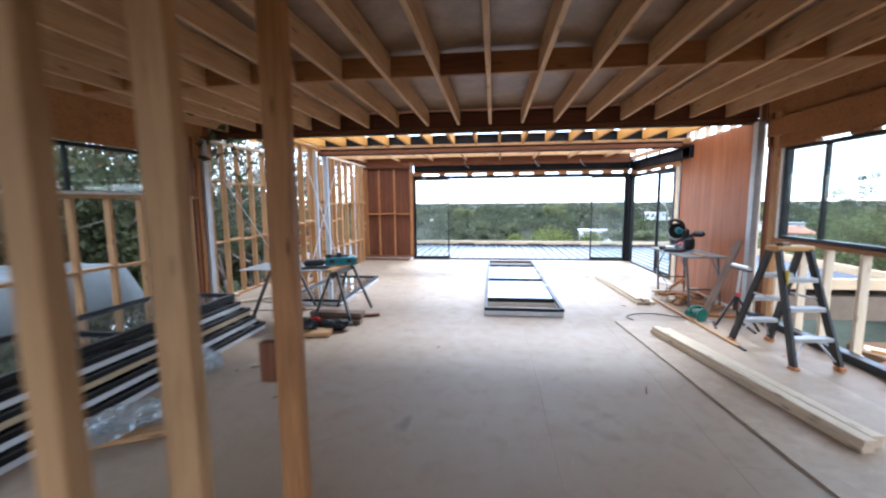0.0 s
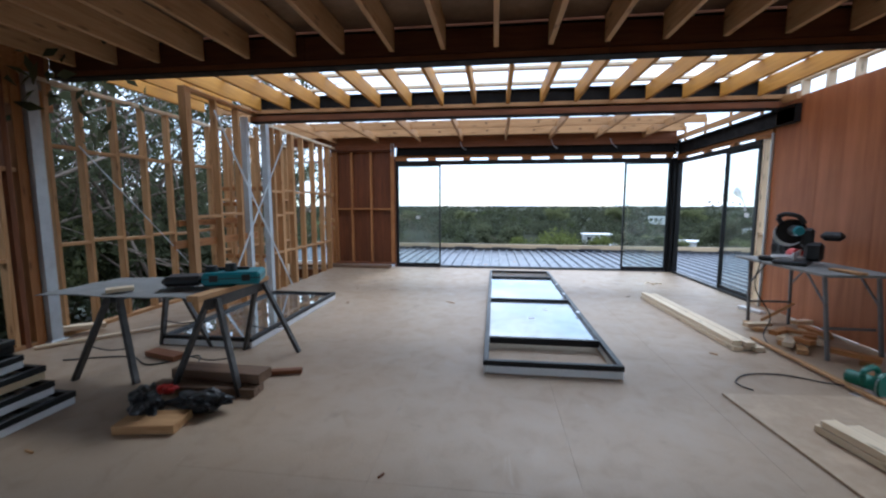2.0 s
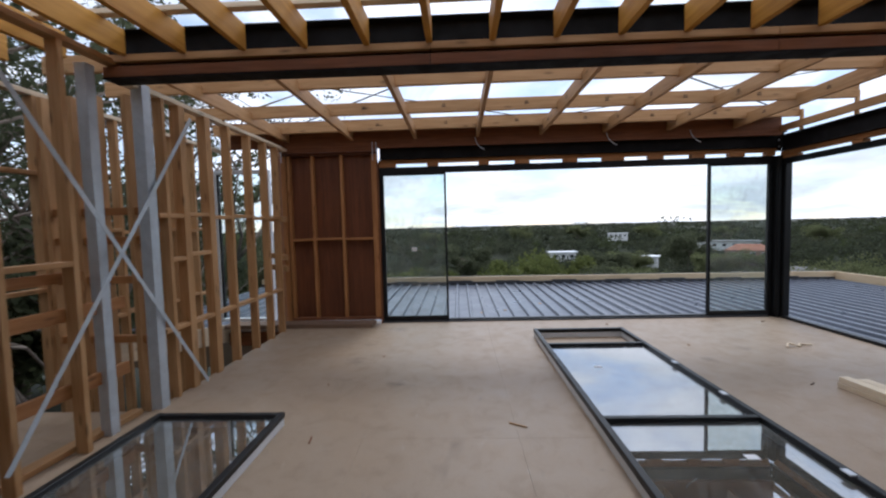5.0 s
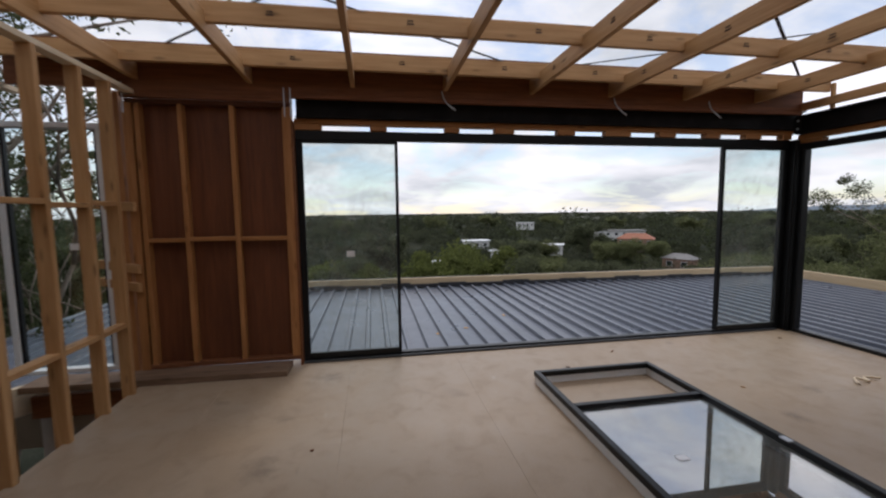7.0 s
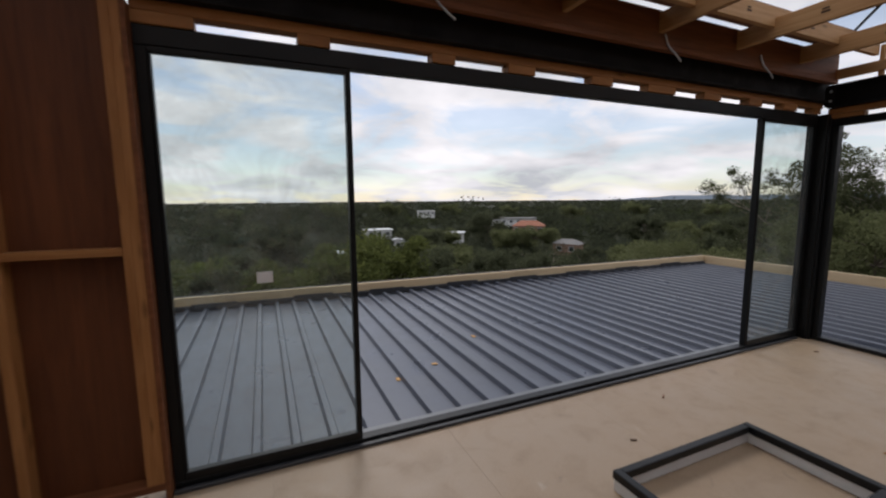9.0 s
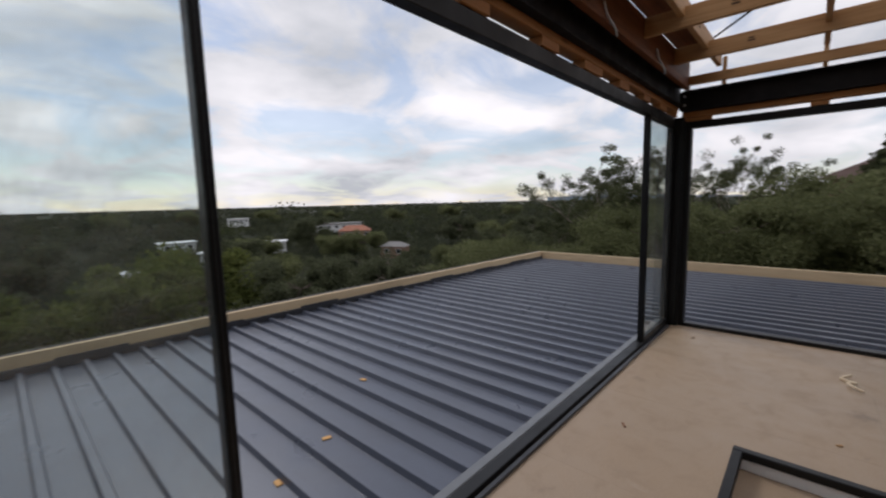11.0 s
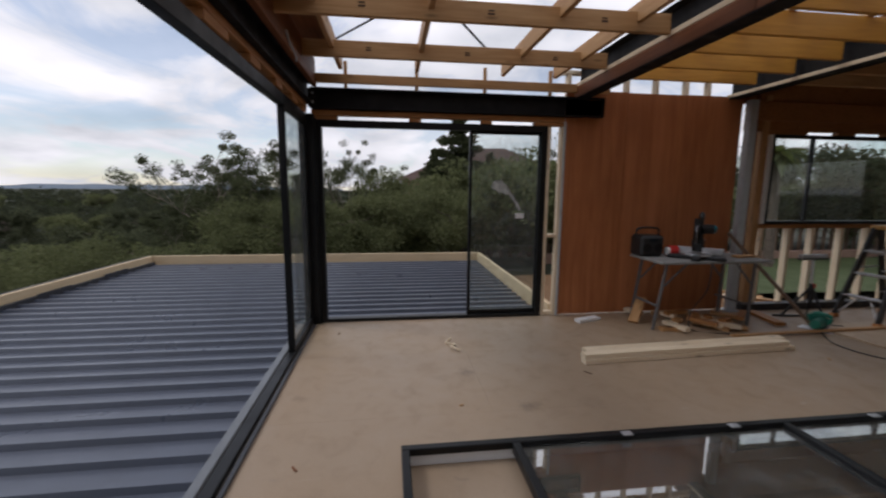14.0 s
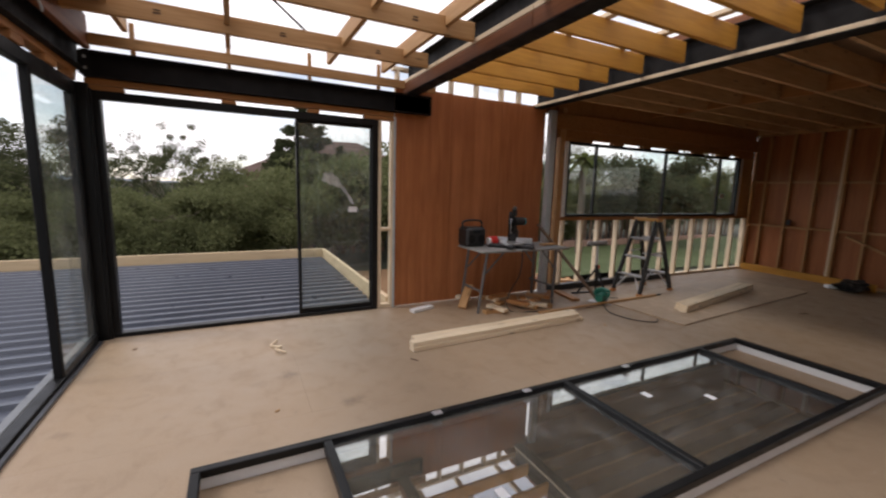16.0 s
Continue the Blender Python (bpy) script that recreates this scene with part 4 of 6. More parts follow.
def clump_mesh(name, centres, sizes, per, leaf, mat, rng, squash=0.8):
    """Many small bent leaf sprays scattered round each centre."""
    cs = np.repeat(np.asarray(centres, float), per, axis=0)
    sz = np.repeat(np.asarray(sizes, float), per)
    n = len(cs)
    d = rng.normal(size=(n, 3))
    d /= np.linalg.norm(d, axis=1)[:, None]
    rad = rng.random(n) ** 0.45
    p = cs + d * (rad * sz)[:, None] * np.array([1, 1, squash])
    u = rng.normal(size=(n, 3))
    u /= np.linalg.norm(u, axis=1)[:, None]
    w = np.cross(u, rng.normal(size=(n, 3)))
    w /= np.linalg.norm(w, axis=1)[:, None]
    ls = leaf * (0.6 + 0.8 * rng.random(n))[:, None]
    nrm = np.cross(u, w)
    v = np.empty((n, 4, 3))
    v[:, 0] = p - u * ls
    v[:, 1] = p + w * ls * 0.45 + nrm * ls * 0.2
    v[:, 2] = p + u * ls
    v[:, 3] = p - w * ls * 0.45 + nrm * ls * 0.2
    me = bpy.data.meshes.new(name)
    me.vertices.add(n * 4)
    me.vertices.foreach_set("co", v.reshape(-1))
    me.loops.add(n * 4)
    me.loops.foreach_set("vertex_index", np.arange(n * 4))
    me.polygons.add(n)
    me.polygons.foreach_set("loop_start", np.arange(n) * 4)
    me.polygons.foreach_set("loop_total", np.full(n, 4))
    me.update()
    me.validate()
    me.materials.append(mat)
    return me


def tree_parts(height, spread, mat, seed, base=0.35, lobes=16, per=240, leaf=0.16, lean=0.0, trunk_r=0.14, flat=0.75):
    """Meshes of a tree: trunk with limbs, and a crown of leaf sprays at the limbs' ends."""
    rng = np.random.default_rng(seed)
    bm = bmesh.new()
    prev = Vector((0, 0, -0.6))
    n = 5
    path = []
    for i in range(1, n + 1):
        t = i / n
        q = Vector((lean * t * t * height + rng.normal() * 0.12, rng.normal() * 0.12, height * 0.72 * t))
        add_rod(bm, prev, q, trunk_r * (1 - 0.75 * (t - 1 / n)), trunk_r * (1 - 0.75 * t), 8)
        path.append(q)
        prev = q
    cen, siz = [], []
    for k in range(lobes):
        t = base + (1 - base) * rng.random()
        s = path[min(n - 1, int(t * n))]
        a = rng.random() * 6.28
        reach = spread * (0.45 + 0.55 * rng.random()) * (1.15 - 0.5 * abs(t - 0.6))
        e = s + Vector((math.cos(a) * reach, math.sin(a) * reach, height * (0.08 + 0.2 * rng.random())))
        mid = (s + e) / 2 + Vector((0, 0, -0.1 * reach))
        add_rod(bm, s, mid, trunk_r * 0.35, trunk_r * 0.22, 6)
        add_rod(bm, mid, e, trunk_r * 0.22, trunk_r * 0.08, 6)
        cen.append(tuple(e))
        siz.append(spread * (0.24 + 0.22 * rng.random()))
        cen.append(tuple((mid + e) / 2 + Vector((0, 0, 0.1))))
        siz.append(spread * 0.2)
    crown = clump_mesh("crown", cen, siz, per, leaf, mat, rng, flat)
    return bm, crown


def grow(bm, p, d, length, r, level, tips, rng, rise, fork):
    """A bending branch that forks; the ends and outer bends are kept in tips."""
    start, sides, pts = p, (7 if level > 1 else 5), []
    for i in range(3):
        d = (d + Vector((rng.normal() * 0.16, rng.normal() * 0.16, rise + rng.normal() * 0.08))).normalized()
        q = p + d * (length / 3)
        add_rod(bm, p, q, r * (1 - 0.2 * i), r * (0.8 - 0.2 * i), sides)
        pts.append(q)
        p = q
    if level == 0:
        tips += pts[1:]
        return
    for c in range(fork + (level > 1)):
        s = pts[2] if c < 2 else pts[int(rng.integers(0, 3))]
        a = rng.random() * 6.28
        side = Vector((math.cos(a), math.sin(a), 0))
        grow(bm, s, (d * 0.75 + side * (0.5 + 0.35 * rng.random())).normalized(), length * (0.6 + 0.2 * rng.random()), r * 0.5, level - 1, tips, rng, rise, fork)


def open_tree(height, stems, mat, seed, per, leaf, size, trunk_r=0.07, level=2, rise=0.05, fork=3, squash=0.6, bare=0.25, splay=0.35):
    """Meshes of an airy tree: several slender stems, forked limbs and small uneven leaf clumps at their ends."""
    rng = np.random.default_rng(seed)
    bm = bmesh.new()
    tips = []
    for k in range(stems):
        a = 6.28 * k / stems + rng.random()
        d = Vector((math.cos(a) * splay, math.sin(a) * splay, 1)).normalized()
        grow(bm, Vector((math.cos(a) * 0.12, math.sin(a) * 0.12, -0.6)), d, height * (0.48 + 0.14 * rng.random()), trunk_r, level, tips, rng, rise, fork)
    cen = [tuple(t) for t in tips if rng.random() > bare]
    siz = [size * (0.6 + 0.8 * rng.random()) for c in cen]
    return bm, clump_mesh("crown", cen, siz, per, leaf, mat, rng, squash)


def conifer(height, spread, mat, seed, per, leaf):
    """Meshes of a pointed conifer: straight trunk, tiers of level limbs with flat foliage on them."""
    rng = np.random.default_rng(seed)
    bm = bmesh.new()
    add_rod(bm, (0, 0, -0.6), (0, 0, height), 0.17, 0.02, 8)
    cen, siz = [], []
    z = height * 0.12
    while z < height:
        t = z / height
        reach = spread * (1.02 - t) ** 0.8
        for k in range(10 if t < 0.7 else 6):
            a = rng.random() * 6.28
            ln = reach * (0.4 + 0.75 * rng.random())
            dz = rng.normal() * 0.22
            e = Vector((math.cos(a) * ln, math.sin(a) * ln, z + dz + 0.1 * ln))
            add_rod(bm, (0, 0, z), e, 0.04, 0.01, 5)
            for f in (0.35, 0.6, 0.85, 1.0):
                cen.append((e.x * f, e.y * f, z + (e.z - z) * f))
                siz.append(0.2 + 0.3 * reach / spread * (1.1 - 0.5 * f))
        z += 0.24 + 0.12 * rng.random()
    return bm, clump_mesh("crown", cen, siz, per, leaf, mat, rng, 0.55)


TREES = {}


def tree(kind, x, y, label, scale=1.0, turn=0.0, z=None, group="trees round the house"):
    """A tree of one of the prepared kinds; repeats share meshes."""
    m = pose(x, y, land(x, y) if z is None else z, 0, 0, turn) @ Matrix.Scale(scale, 4)
    if kind in TREES and TREES[kind][0] is not None:
        ob = copy_thing(TREES[kind][0], m)
        ob.scale = (scale, scale, scale)
        ob["label"] = label
        return ob
    spec = KINDS[kind]
    spec = dict(spec)
    make = {"open": open_tree, "conifer": conifer}.get(spec.pop("form", ""), tree_parts)
    bm, crown = make(**spec)
    t = thing("tree", label, "tree", m, group)
    part("trunk", bm, TWIG if make is open_tree else BARK, t, smooth=True)
    part("crown", crown, spec["mat"], t)
    TREES[kind] = (t,)
    return t


KINDS = {
    "scrub": dict(height=4.2, spread=2.3, mat=LEAF_DARK, seed=3, base=0.15, lobes=24, per=330, leaf=0.10, trunk_r=0.09),
    "bush": dict(height=3.2, spread=2.4, mat=LEAF_OLIVE, seed=5, base=0.1, lobes=26, per=320, leaf=0.095, trunk_r=0.08),
    "hedge": dict(height=4.2, spread=2.3, mat=LEAF_OLIVE, seed=33, base=0.12, lobes=26, per=560, leaf=0.062, trunk_r=0.09),
    "shrub": dict(height=3.4, spread=2.3, mat=LEAF_OLIVE, seed=35, base=0.1, lobes=26, per=540, leaf=0.06, trunk_r=0.08),
    "gum": dict(form="open", height=6.6, stems=3, mat=LEAF_GUM, seed=8, per=120, leaf=0.065, size=0.40, trunk_r=0.06, squash=0.8, bare=0.0, splay=0.26, fork=4),
    "tall_gum": dict(form="open", height=7.4, stems=3, mat=LEAF_GUM, seed=19, per=120, leaf=0.065, size=0.42, trunk_r=0.07, squash=0.8, bare=0.0, splay=0.2, fork=4),
    "thicket": dict(form="open", height=8.2, stems=4, mat=LEAF_DARK, seed=11, per=85, leaf=0.06, size=0.62, trunk_r=0.09, bare=0.12, splay=0.36, rise=0.0, squash=0.8, fork=3),
    "airy": dict(form="open", height=9.0, stems=3, mat=LEAF_GUM, seed=27, per=70, leaf=0.05, size=0.5, trunk_r=0.1, bare=0.1, splay=0.3, rise=0.0, squash=0.5),
    "cypress": dict(form="conifer", height=8.0, spread=3.3, mat=LEAF_GUM, seed=14, per=90, leaf=0.07),
    "lime": dict(height=5.0, spread=3.0, mat=LEAF_LIME, seed=21, base=0.2, lobes=22, per=300, leaf=0.13, trunk_r=0.12),
}
rr = random.Random(4)
# east hedge of scrub beyond the lower roof
for k, (x, y, s) in enumerate(((11.5, 15.5, 1.0), (12.2, 13.2, 1.05), (11.6, 11.2, 1.0), (12.8, 9.6, 1.12), (12.0, 7.9, 0.95), (14.5, 14.5, 1.15), (15.0, 11.8, 1.2), (15.5, 9.0, 1.2), (11.0, 17.8, 1.0), (13.0, 18.5, 1.1))):
    tree("hedge" if k % 3 else "shrub", x, y, "dense grey-green scrub tree beside the roof", s * 0.72, rr.random() * 360)
for k, (x, y, s) in enumerate(((17.0, 18.6, 0.54), (17.4, 16.8, 0.7), (17.6, 14.9, 0.82), (17.4, 11.4, 0.56), (18.6, 17.6, 0.66))):
    tree("tall_gum" if k % 2 else "gum", x, y, "slender gum tree with an open uneven crown", s, rr.random() * 360)
for x, y, s in ((19.0, 6.6, 0.82), (21.0, 7.6, 0.6), (18.4, 5.2, 0.55)):
    tree("cypress", x, y, "dark layered conifer beside a brick house", s, rr.random() * 360)
# south-east garden seen over the low wall
for x, y, s, k in ((15.0, 3.2, 1.0, "bush"), (17.5, -0.5, 0.7, "bush"), (18.0, -4.5, 0.48, "thicket"), (14.0, 6.2, 0.9, "bush"), (19.0, 2.2, 0.72, "bush"), (17.0, -8.0, 0.85, "scrub"), (13.5, -11.0, 0.9, "scrub"), (23, -2.0, 0.7, "gum"), (21.0, 0.6, 0.6, "thicket"), (16.2, 1.2, 0.9, "bush"), (19.5, -2.6, 0.95, "bush"), (20.5, -7.0, 0.58, "thicket"), (15.8, -5.4, 0.75, "bush"), (22.5, -11.0, 0.7, "thicket"), (17.6, -12.0, 0.9, "shrub"), (17.0, -15.0, 0.85, "hedge"), (17.8, -18.0, 0.95, "shrub"), (16.9, -21.0, 0.9, "hedge"), (12.0, -22.0, 0.9, "hedge"), (16.5, -3.2, 0.85, "shrub"), (21.5, -4.5, 0.9, "shrub"), (18.5, -9.5, 0.95, "shrub")):
    tree(k, x, y, "garden tree behind the lawn", s * 1.22, rr.random() * 360)
# west: dark tangled thicket close to the house
for k in range(17):
    x, y = -9.9 - 1.7 * (k % 3) - rr.random() * 1.2, -4.0 + 1.1 * k + rr.random()
    tree("thicket" if k % 3 else "scrub", x, y, "tall dark tree in the thicket", 0.75 + 0.35 * rr.random(), rr.random() * 360, z=-2.6)
for k in range(6):
    tree("hedge" if k % 2 else "scrub", -10.5 - rr.random() * 2.5, -3 + 2.3 * k, "dark leafy tree behind the thicket", 1.25 + 0.3 * rr.random(), rr.random() * 360, z=-2.6)
for k in range(5):
    tree("thicket", -11.5 - rr.random() * 3, -1 + 4.2 * k, "tall dark tree in the thicket", 1.25 + 0.3 * rr.random(), rr.random() * 360, z=-2.6)
for x, y, s in ((-7.0, 13.2, 0.74), (-8.8, 14.2, 0.85), (-7.6, 11.2, 0.85)):
    tree("airy", x, y, "fine-leaved tree with pale bare branches by the stair", s, rr.random() * 360, z=-2.6)
# north slope below the roof
for x, y, s, k in ((2.5, 34, 1.1, "lime"), (7.5, 38, 1.25, "lime"), (-3.0, 36, 1.0, "lime"), (13, 37, 1.0, "bush"), (18, 33, 1.1, "scrub"), (21.5, 38, 0.8, "thicket"), (-9, 33, 1.2, "scrub"), (9, 30, 1.1, "scrub"), (-5, 28, 1.0, "scrub"), (24, 29, 1.0, "scrub"), (20, 25, 1.2, "bush"), (28, 36, 1.3, "bush"), (-14, 30, 1.2, "scrub"), (-12, 22, 1.1, "scrub"), (-9.5, 18.5, 0.9, "gum")):
    tree(k, x, y, "yellow-green tree on the slope" if k == "lime" else "dark green tree on the slope", s, rr.random() * 360)

# single crowns that stand out of the bushland
for k in range(46):
    deg, r = -38 + 112 * rr.random(), 46 + 110 * rr.random() ** 1.3
    x, y = r * math.sin(radians(deg)), 8 + r * math.cos(radians(deg))
    tree(("scrub", "scrub", "bush")[k % 3], x, y, "broad tree standing out of the bushland", (1.0 + 0.9 * rr.random()) * (0.8 + r / 160), rr.random() * 360)

# tall crowns that break the skyline
for k in range(11):
    deg, r = -30 + 8.6 * k + 4 * rr.random(), 290 + 130 * rr.random()
    x, y = r * math.sin(radians(deg)), 8 + r * math.cos(radians(deg))
    tree("hedge", x, y, "broad dark tree on the skyline", 3.0 + 0.9 * rr.random(), rr.random() * 360)

# wooded flats to the horizon
rng = np.random.default_rng(17)
cen, siz = [], []
for lo, hi, num, s0, s1 in ((32, 75, 560, 1.5, 2.8), (75, 170, 1000, 2.2, 4.0), (170, 420, 1300, 3.0, 8.0), (420, 1100, 1500, 4, 12), (1100, 2600, 2200, 8, 12), (450, 1000, 75, 12, 20), (60, 200, 70, 3.8, 5.5)):
    for k in range(int(num * 1.35)):
        a = radians(-105 + 260 * rng.random())
        r = math.sqrt(lo * lo + (hi * hi - lo * lo) * rng.random())
        x, y = r * math.cos(a), 4 + r * math.sin(a)
        if y < 24 and x > 0 and r < 60:
            continue
        s = s0 + (s1 - s0) * rng.random() ** 1.6
        z = land(x, y)
        cen.append((x, y, z + s * 0.75))
        siz.append(s)
# closed canopy under the leaf sprays
radii = [40 * (2700 / 40) ** (k / 80) for k in range(81)]
angs = [radians(-108 + 266 * k / 260) for k in range(261)]
cv, cf = [], []
for r in radii:
    lump = 2.2 + 5.0 * smooth01(60, 900, r)
    wave = 5 + r * 0.035
    for a in angs:
        x, y = r * math.cos(a), 4 + r * math.sin(a)
        near = 1 - smooth01(18, 30, y) if x > 0 and r < 70 else 0
        h = lump * (0.32 - 0.2 * smooth01(150, 600, r) + 0.5 * noise.noise((x / wave, y / wave, 2)) + 0.35 * noise.noise((x / wave * 2.7, y / wave * 2.7, 5)))
        cv.append((x, y, land(x, y) + h * smooth01(40, 52, r) - 2.5 * (1 - smooth01(40, 52, r)) - 4 * near))
na = len(angs)
for i in range(len(radii) - 1):
    for k in range(na - 1):
        q = i * na + k
        cf.append((q, q + na, q + na + 1, q + 1))
cm = bpy.data.meshes.new("woodland_canopy")
cm.from_pydata(cv, [], cf)
cm.materials.append(WOODLAND)
tagged(part("woodland_canopy", cm, WOODLAND, smooth=True), "closed dark green canopy over the flats", "woodland", kind="stuff")
dist = [math.hypot(c[0], c[1]) for c in cen]
for name, lo, hi, per, leaf, squash, label in (("woodland", 0, 170, 250, 0.24, 0.85, "grey-green bushland covering the flats"), ("mid_woodland", 170, 420, 150, 0.7, 0.7, "grey-green bushland on the plain"), ("far_woodland", 420, 9000, 80, 1.7, 0.6, "distant bushland to the horizon")):
    pick = [i for i, d in enumerate(dist) if lo <= d < hi]
    mass = clump_mesh(name, [cen[i] for i in pick], [siz[i] for i in pick], per, leaf, WOODLAND, rng, squash)
    tagged(part(name, mass, WOODLAND), label, "woodland", kind="stuff")


# low range far off to the north-east, its haze painted into the colour
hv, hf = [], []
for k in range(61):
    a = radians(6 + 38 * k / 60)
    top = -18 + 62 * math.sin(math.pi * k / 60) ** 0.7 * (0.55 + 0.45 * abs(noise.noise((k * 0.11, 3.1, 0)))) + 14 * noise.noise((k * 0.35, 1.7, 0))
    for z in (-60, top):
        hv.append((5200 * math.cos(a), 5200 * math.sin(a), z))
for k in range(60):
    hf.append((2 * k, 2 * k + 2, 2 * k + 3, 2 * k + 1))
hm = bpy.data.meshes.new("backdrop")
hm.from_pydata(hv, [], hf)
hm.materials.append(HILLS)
tagged(part("backdrop_hills", hm, HILLS), "hills on the horizon, haze painted in as blue-grey", kind="structure")


def hip_roof(w, d, h, z, over=0.4):
    bm = bmesh.new()
    a, b = w / 2 + over, d / 2 + over
    r = max(0.1, a - b)
    pts = [bm.verts.new(p) for p in ((-a, -b, z), (a, -b, z), (a, b, z), (-a, b, z), (-r, 0, z + h), (r, 0, z + h))]
    for f in ((0, 1, 5, 4), (1, 2, 5), (2, 3, 4, 5), (3, 0, 4), (3, 2, 1, 0)):
        bm.faces.new([pts[i] for i in f])
    return bm


def house(label, x, y, z, w, d, h, turn, wall_mat, roof_mat, roof_h):
    """A small distant house with hipped or flat roof and windows along its long sides."""
    t = thing("house", label, "house", pose(x, y, z, 0, 0, turn), "houses among the trees")
    part("wall", box((-w / 2, -d / 2, -2), (w / 2, d / 2, h)), wall_mat, t)
    if roof_h > 0.3:
        part("roof", hip_roof(w, d, roof_h, h), roof_mat, t)
    else:
        part("roof", box((-w / 2 - 0.5, -d / 2 - 0.5, h), (w / 2 + 0.5, d / 2 + 0.5, h + 0.35), 0.03), roof_mat, t)
    n = max(2, int(w / 3))
    for k in range(n):
        cx = -w / 2 + w * (k + 0.5) / n
        win = part("window", box((cx - 0.7, -d / 2 - 0.04, h - 1.9), (cx + 0.7, -d / 2 + 0.02, h - 0.6)), WHITE, t)
        part("pane", box((cx - 0.6, -d / 2 - 0.06, h - 1.8), (cx + 0.6, -d / 2 - 0.042, h - 0.7)), DARKPANE, win)
    return t


def at_sight(deg, r):
    a = radians(90 - deg)
    return r * math.cos(a), 8 + r * math.sin(a)


for deg, r, w, d, h, turn, wm, rm, rh, lab, lift in (
    (14, 150, 12, 7, 3.2, 12, RENDERWALL, WHITE, 0.2, "low white house with a pale flat roof", 3.4),
    (17.5, 118, 7, 5, 3, -20, RENDERWALL, WHITE, 0.2, "low white shed among trees", 2.4),
    (21, 300, 16, 9, 7, 5, RENDERWALL, RENDERWALL, 0.2, "pale two-storey block on the skyline", 6.5),
    (24, 130, 11, 6, 3, -8, RENDERWALL, WHITE, 0.2, "low white house with a pale flat roof", 3.4),
    (33, 190, 26, 9, 4, 10, RENDERWALL, ROOFSHEET, 0.2, "long grey low building", 5.5),
    (35, 165, 16, 8, 3, -6, BRICK, ORANGE_TILE, 2.0, "brick house with an orange tiled roof", 3.8),
    (8, 95, 5, 4, 2.5, 30, RENDERWALL, WHITE, 0.2, "small white shed among trees", 2.2),
    (40, 110, 9, 5, 2.6, -25, BRICK, ROOFSHEET, 1.2, "low house with a grey roof", 2.6),
):
    hx, hy = at_sight(deg, r)
    house(lab, hx, hy, land(hx, hy) + lift * 0.8 + 1.7, w * 0.75, d * 0.7, h * 0.42, -deg + turn, wm, rm, rh)
house("brick house with a terracotta hipped roof", 26.0, 3.6, -1.2, 10.0, 7.5, 3.2, 80, BRICK, TILE, 2.2)
house("brick house with a grey roof beyond the lawn", 27.0, -6.0, -1.4, 12, 8, 3.2, 100, BRICK, ROOFSHEET, 1.6)

# garden to the east: lawn, path edge, fence, rubble
lawn = bmesh.new()
g = [[lawn.verts.new((8.2 + 6.0 * i / 8, -18 + 19.3 * j / 10, land(8.2 + 6.0 * i / 8, -18 + 19.3 * j / 10) + 0.06)) for j in range(11)] for i in range(9)]
for i in range(8):
    for j in range(10):
        lawn.faces.new((g[i][j], g[i + 1][j], g[i + 1][j + 1], g[i][j + 1]))
tagged(part("lawn", lawn, LAWN), "mown green lawn", kind="structure")
kerb = bmesh.new()
add_box(kerb, (14.1, -18.0, -1.5), (14.4, 4.0, -0.95), 0.02)
tagged(part("garden_wall", kerb, BRICK), "low brick garden wall at the end of the lawn", kind="structure")
fence = thing("fence", "dark timber paling fence behind the garden", "fence", kind="structure")
for k in range(78):
    part("paling", stick_mesh(1.5, 0.17, 0.02, GREYWOOD), GREYWOOD, fence, m=along((15.6, -22 + 0.42 * k, -1.3), (15.6, -22 + 0.42 * k, 0.2), (1, 0, 0)))
bank = bmesh.new()
add_box(bank, (6.72, 1.4, -1.6), (10.9, 7.82, -1.06), 0.05)
tagged(part("earth_bank", bank, EARTH), "bare brown earth beside the roof", kind="structure")
rub = random.Random(9)
for k in range(44):
    x, y = 4.7 + rub.random() * 1.5, 2.9 + rub.random() * 2.6
    ln = 0.3 + rub.random() * 0.8
    a = rub.random() * 3.14
    z = -1.33 + math.sqrt(max(0.09, 1 - ((x - 5.4) / 1.2) ** 2 - ((y - 4.2) / 1.9) ** 2)) + rub.random() * 0.1
    o = stick("timber_offcut", (x - ln / 2 * math.cos(a), y - ln / 2 * math.sin(a), z), (x + ln / 2 * math.cos(a), y + ln / 2 * math.sin(a), z + rub.uniform(-0.12, 0.12)), 0.09, 0.045, (PINE_PALE, PINE, REDWOOD)[k % 3])
    tagged(o, "discarded timber offcut on the rubble heap", "offcut", "offcuts on the rubble heap")
heap = bmesh.new()
bmesh.ops.create_icosphere(heap, subdivisions=4, radius=1.0, matrix=Matrix.Translation((5.4, 4.2, -1.35)) @ Matrix.Diagonal((1.2, 1.9, 1.0, 1)))
for v in heap.verts:
    v.co += Vector((0, 0, 1)) * 0.16 * noise.noise(v.co * 2.3)
tagged(part("rubble_heap", heap, EARTH), "heap of earth and building rubble", "rubble heap", kind="stuff")

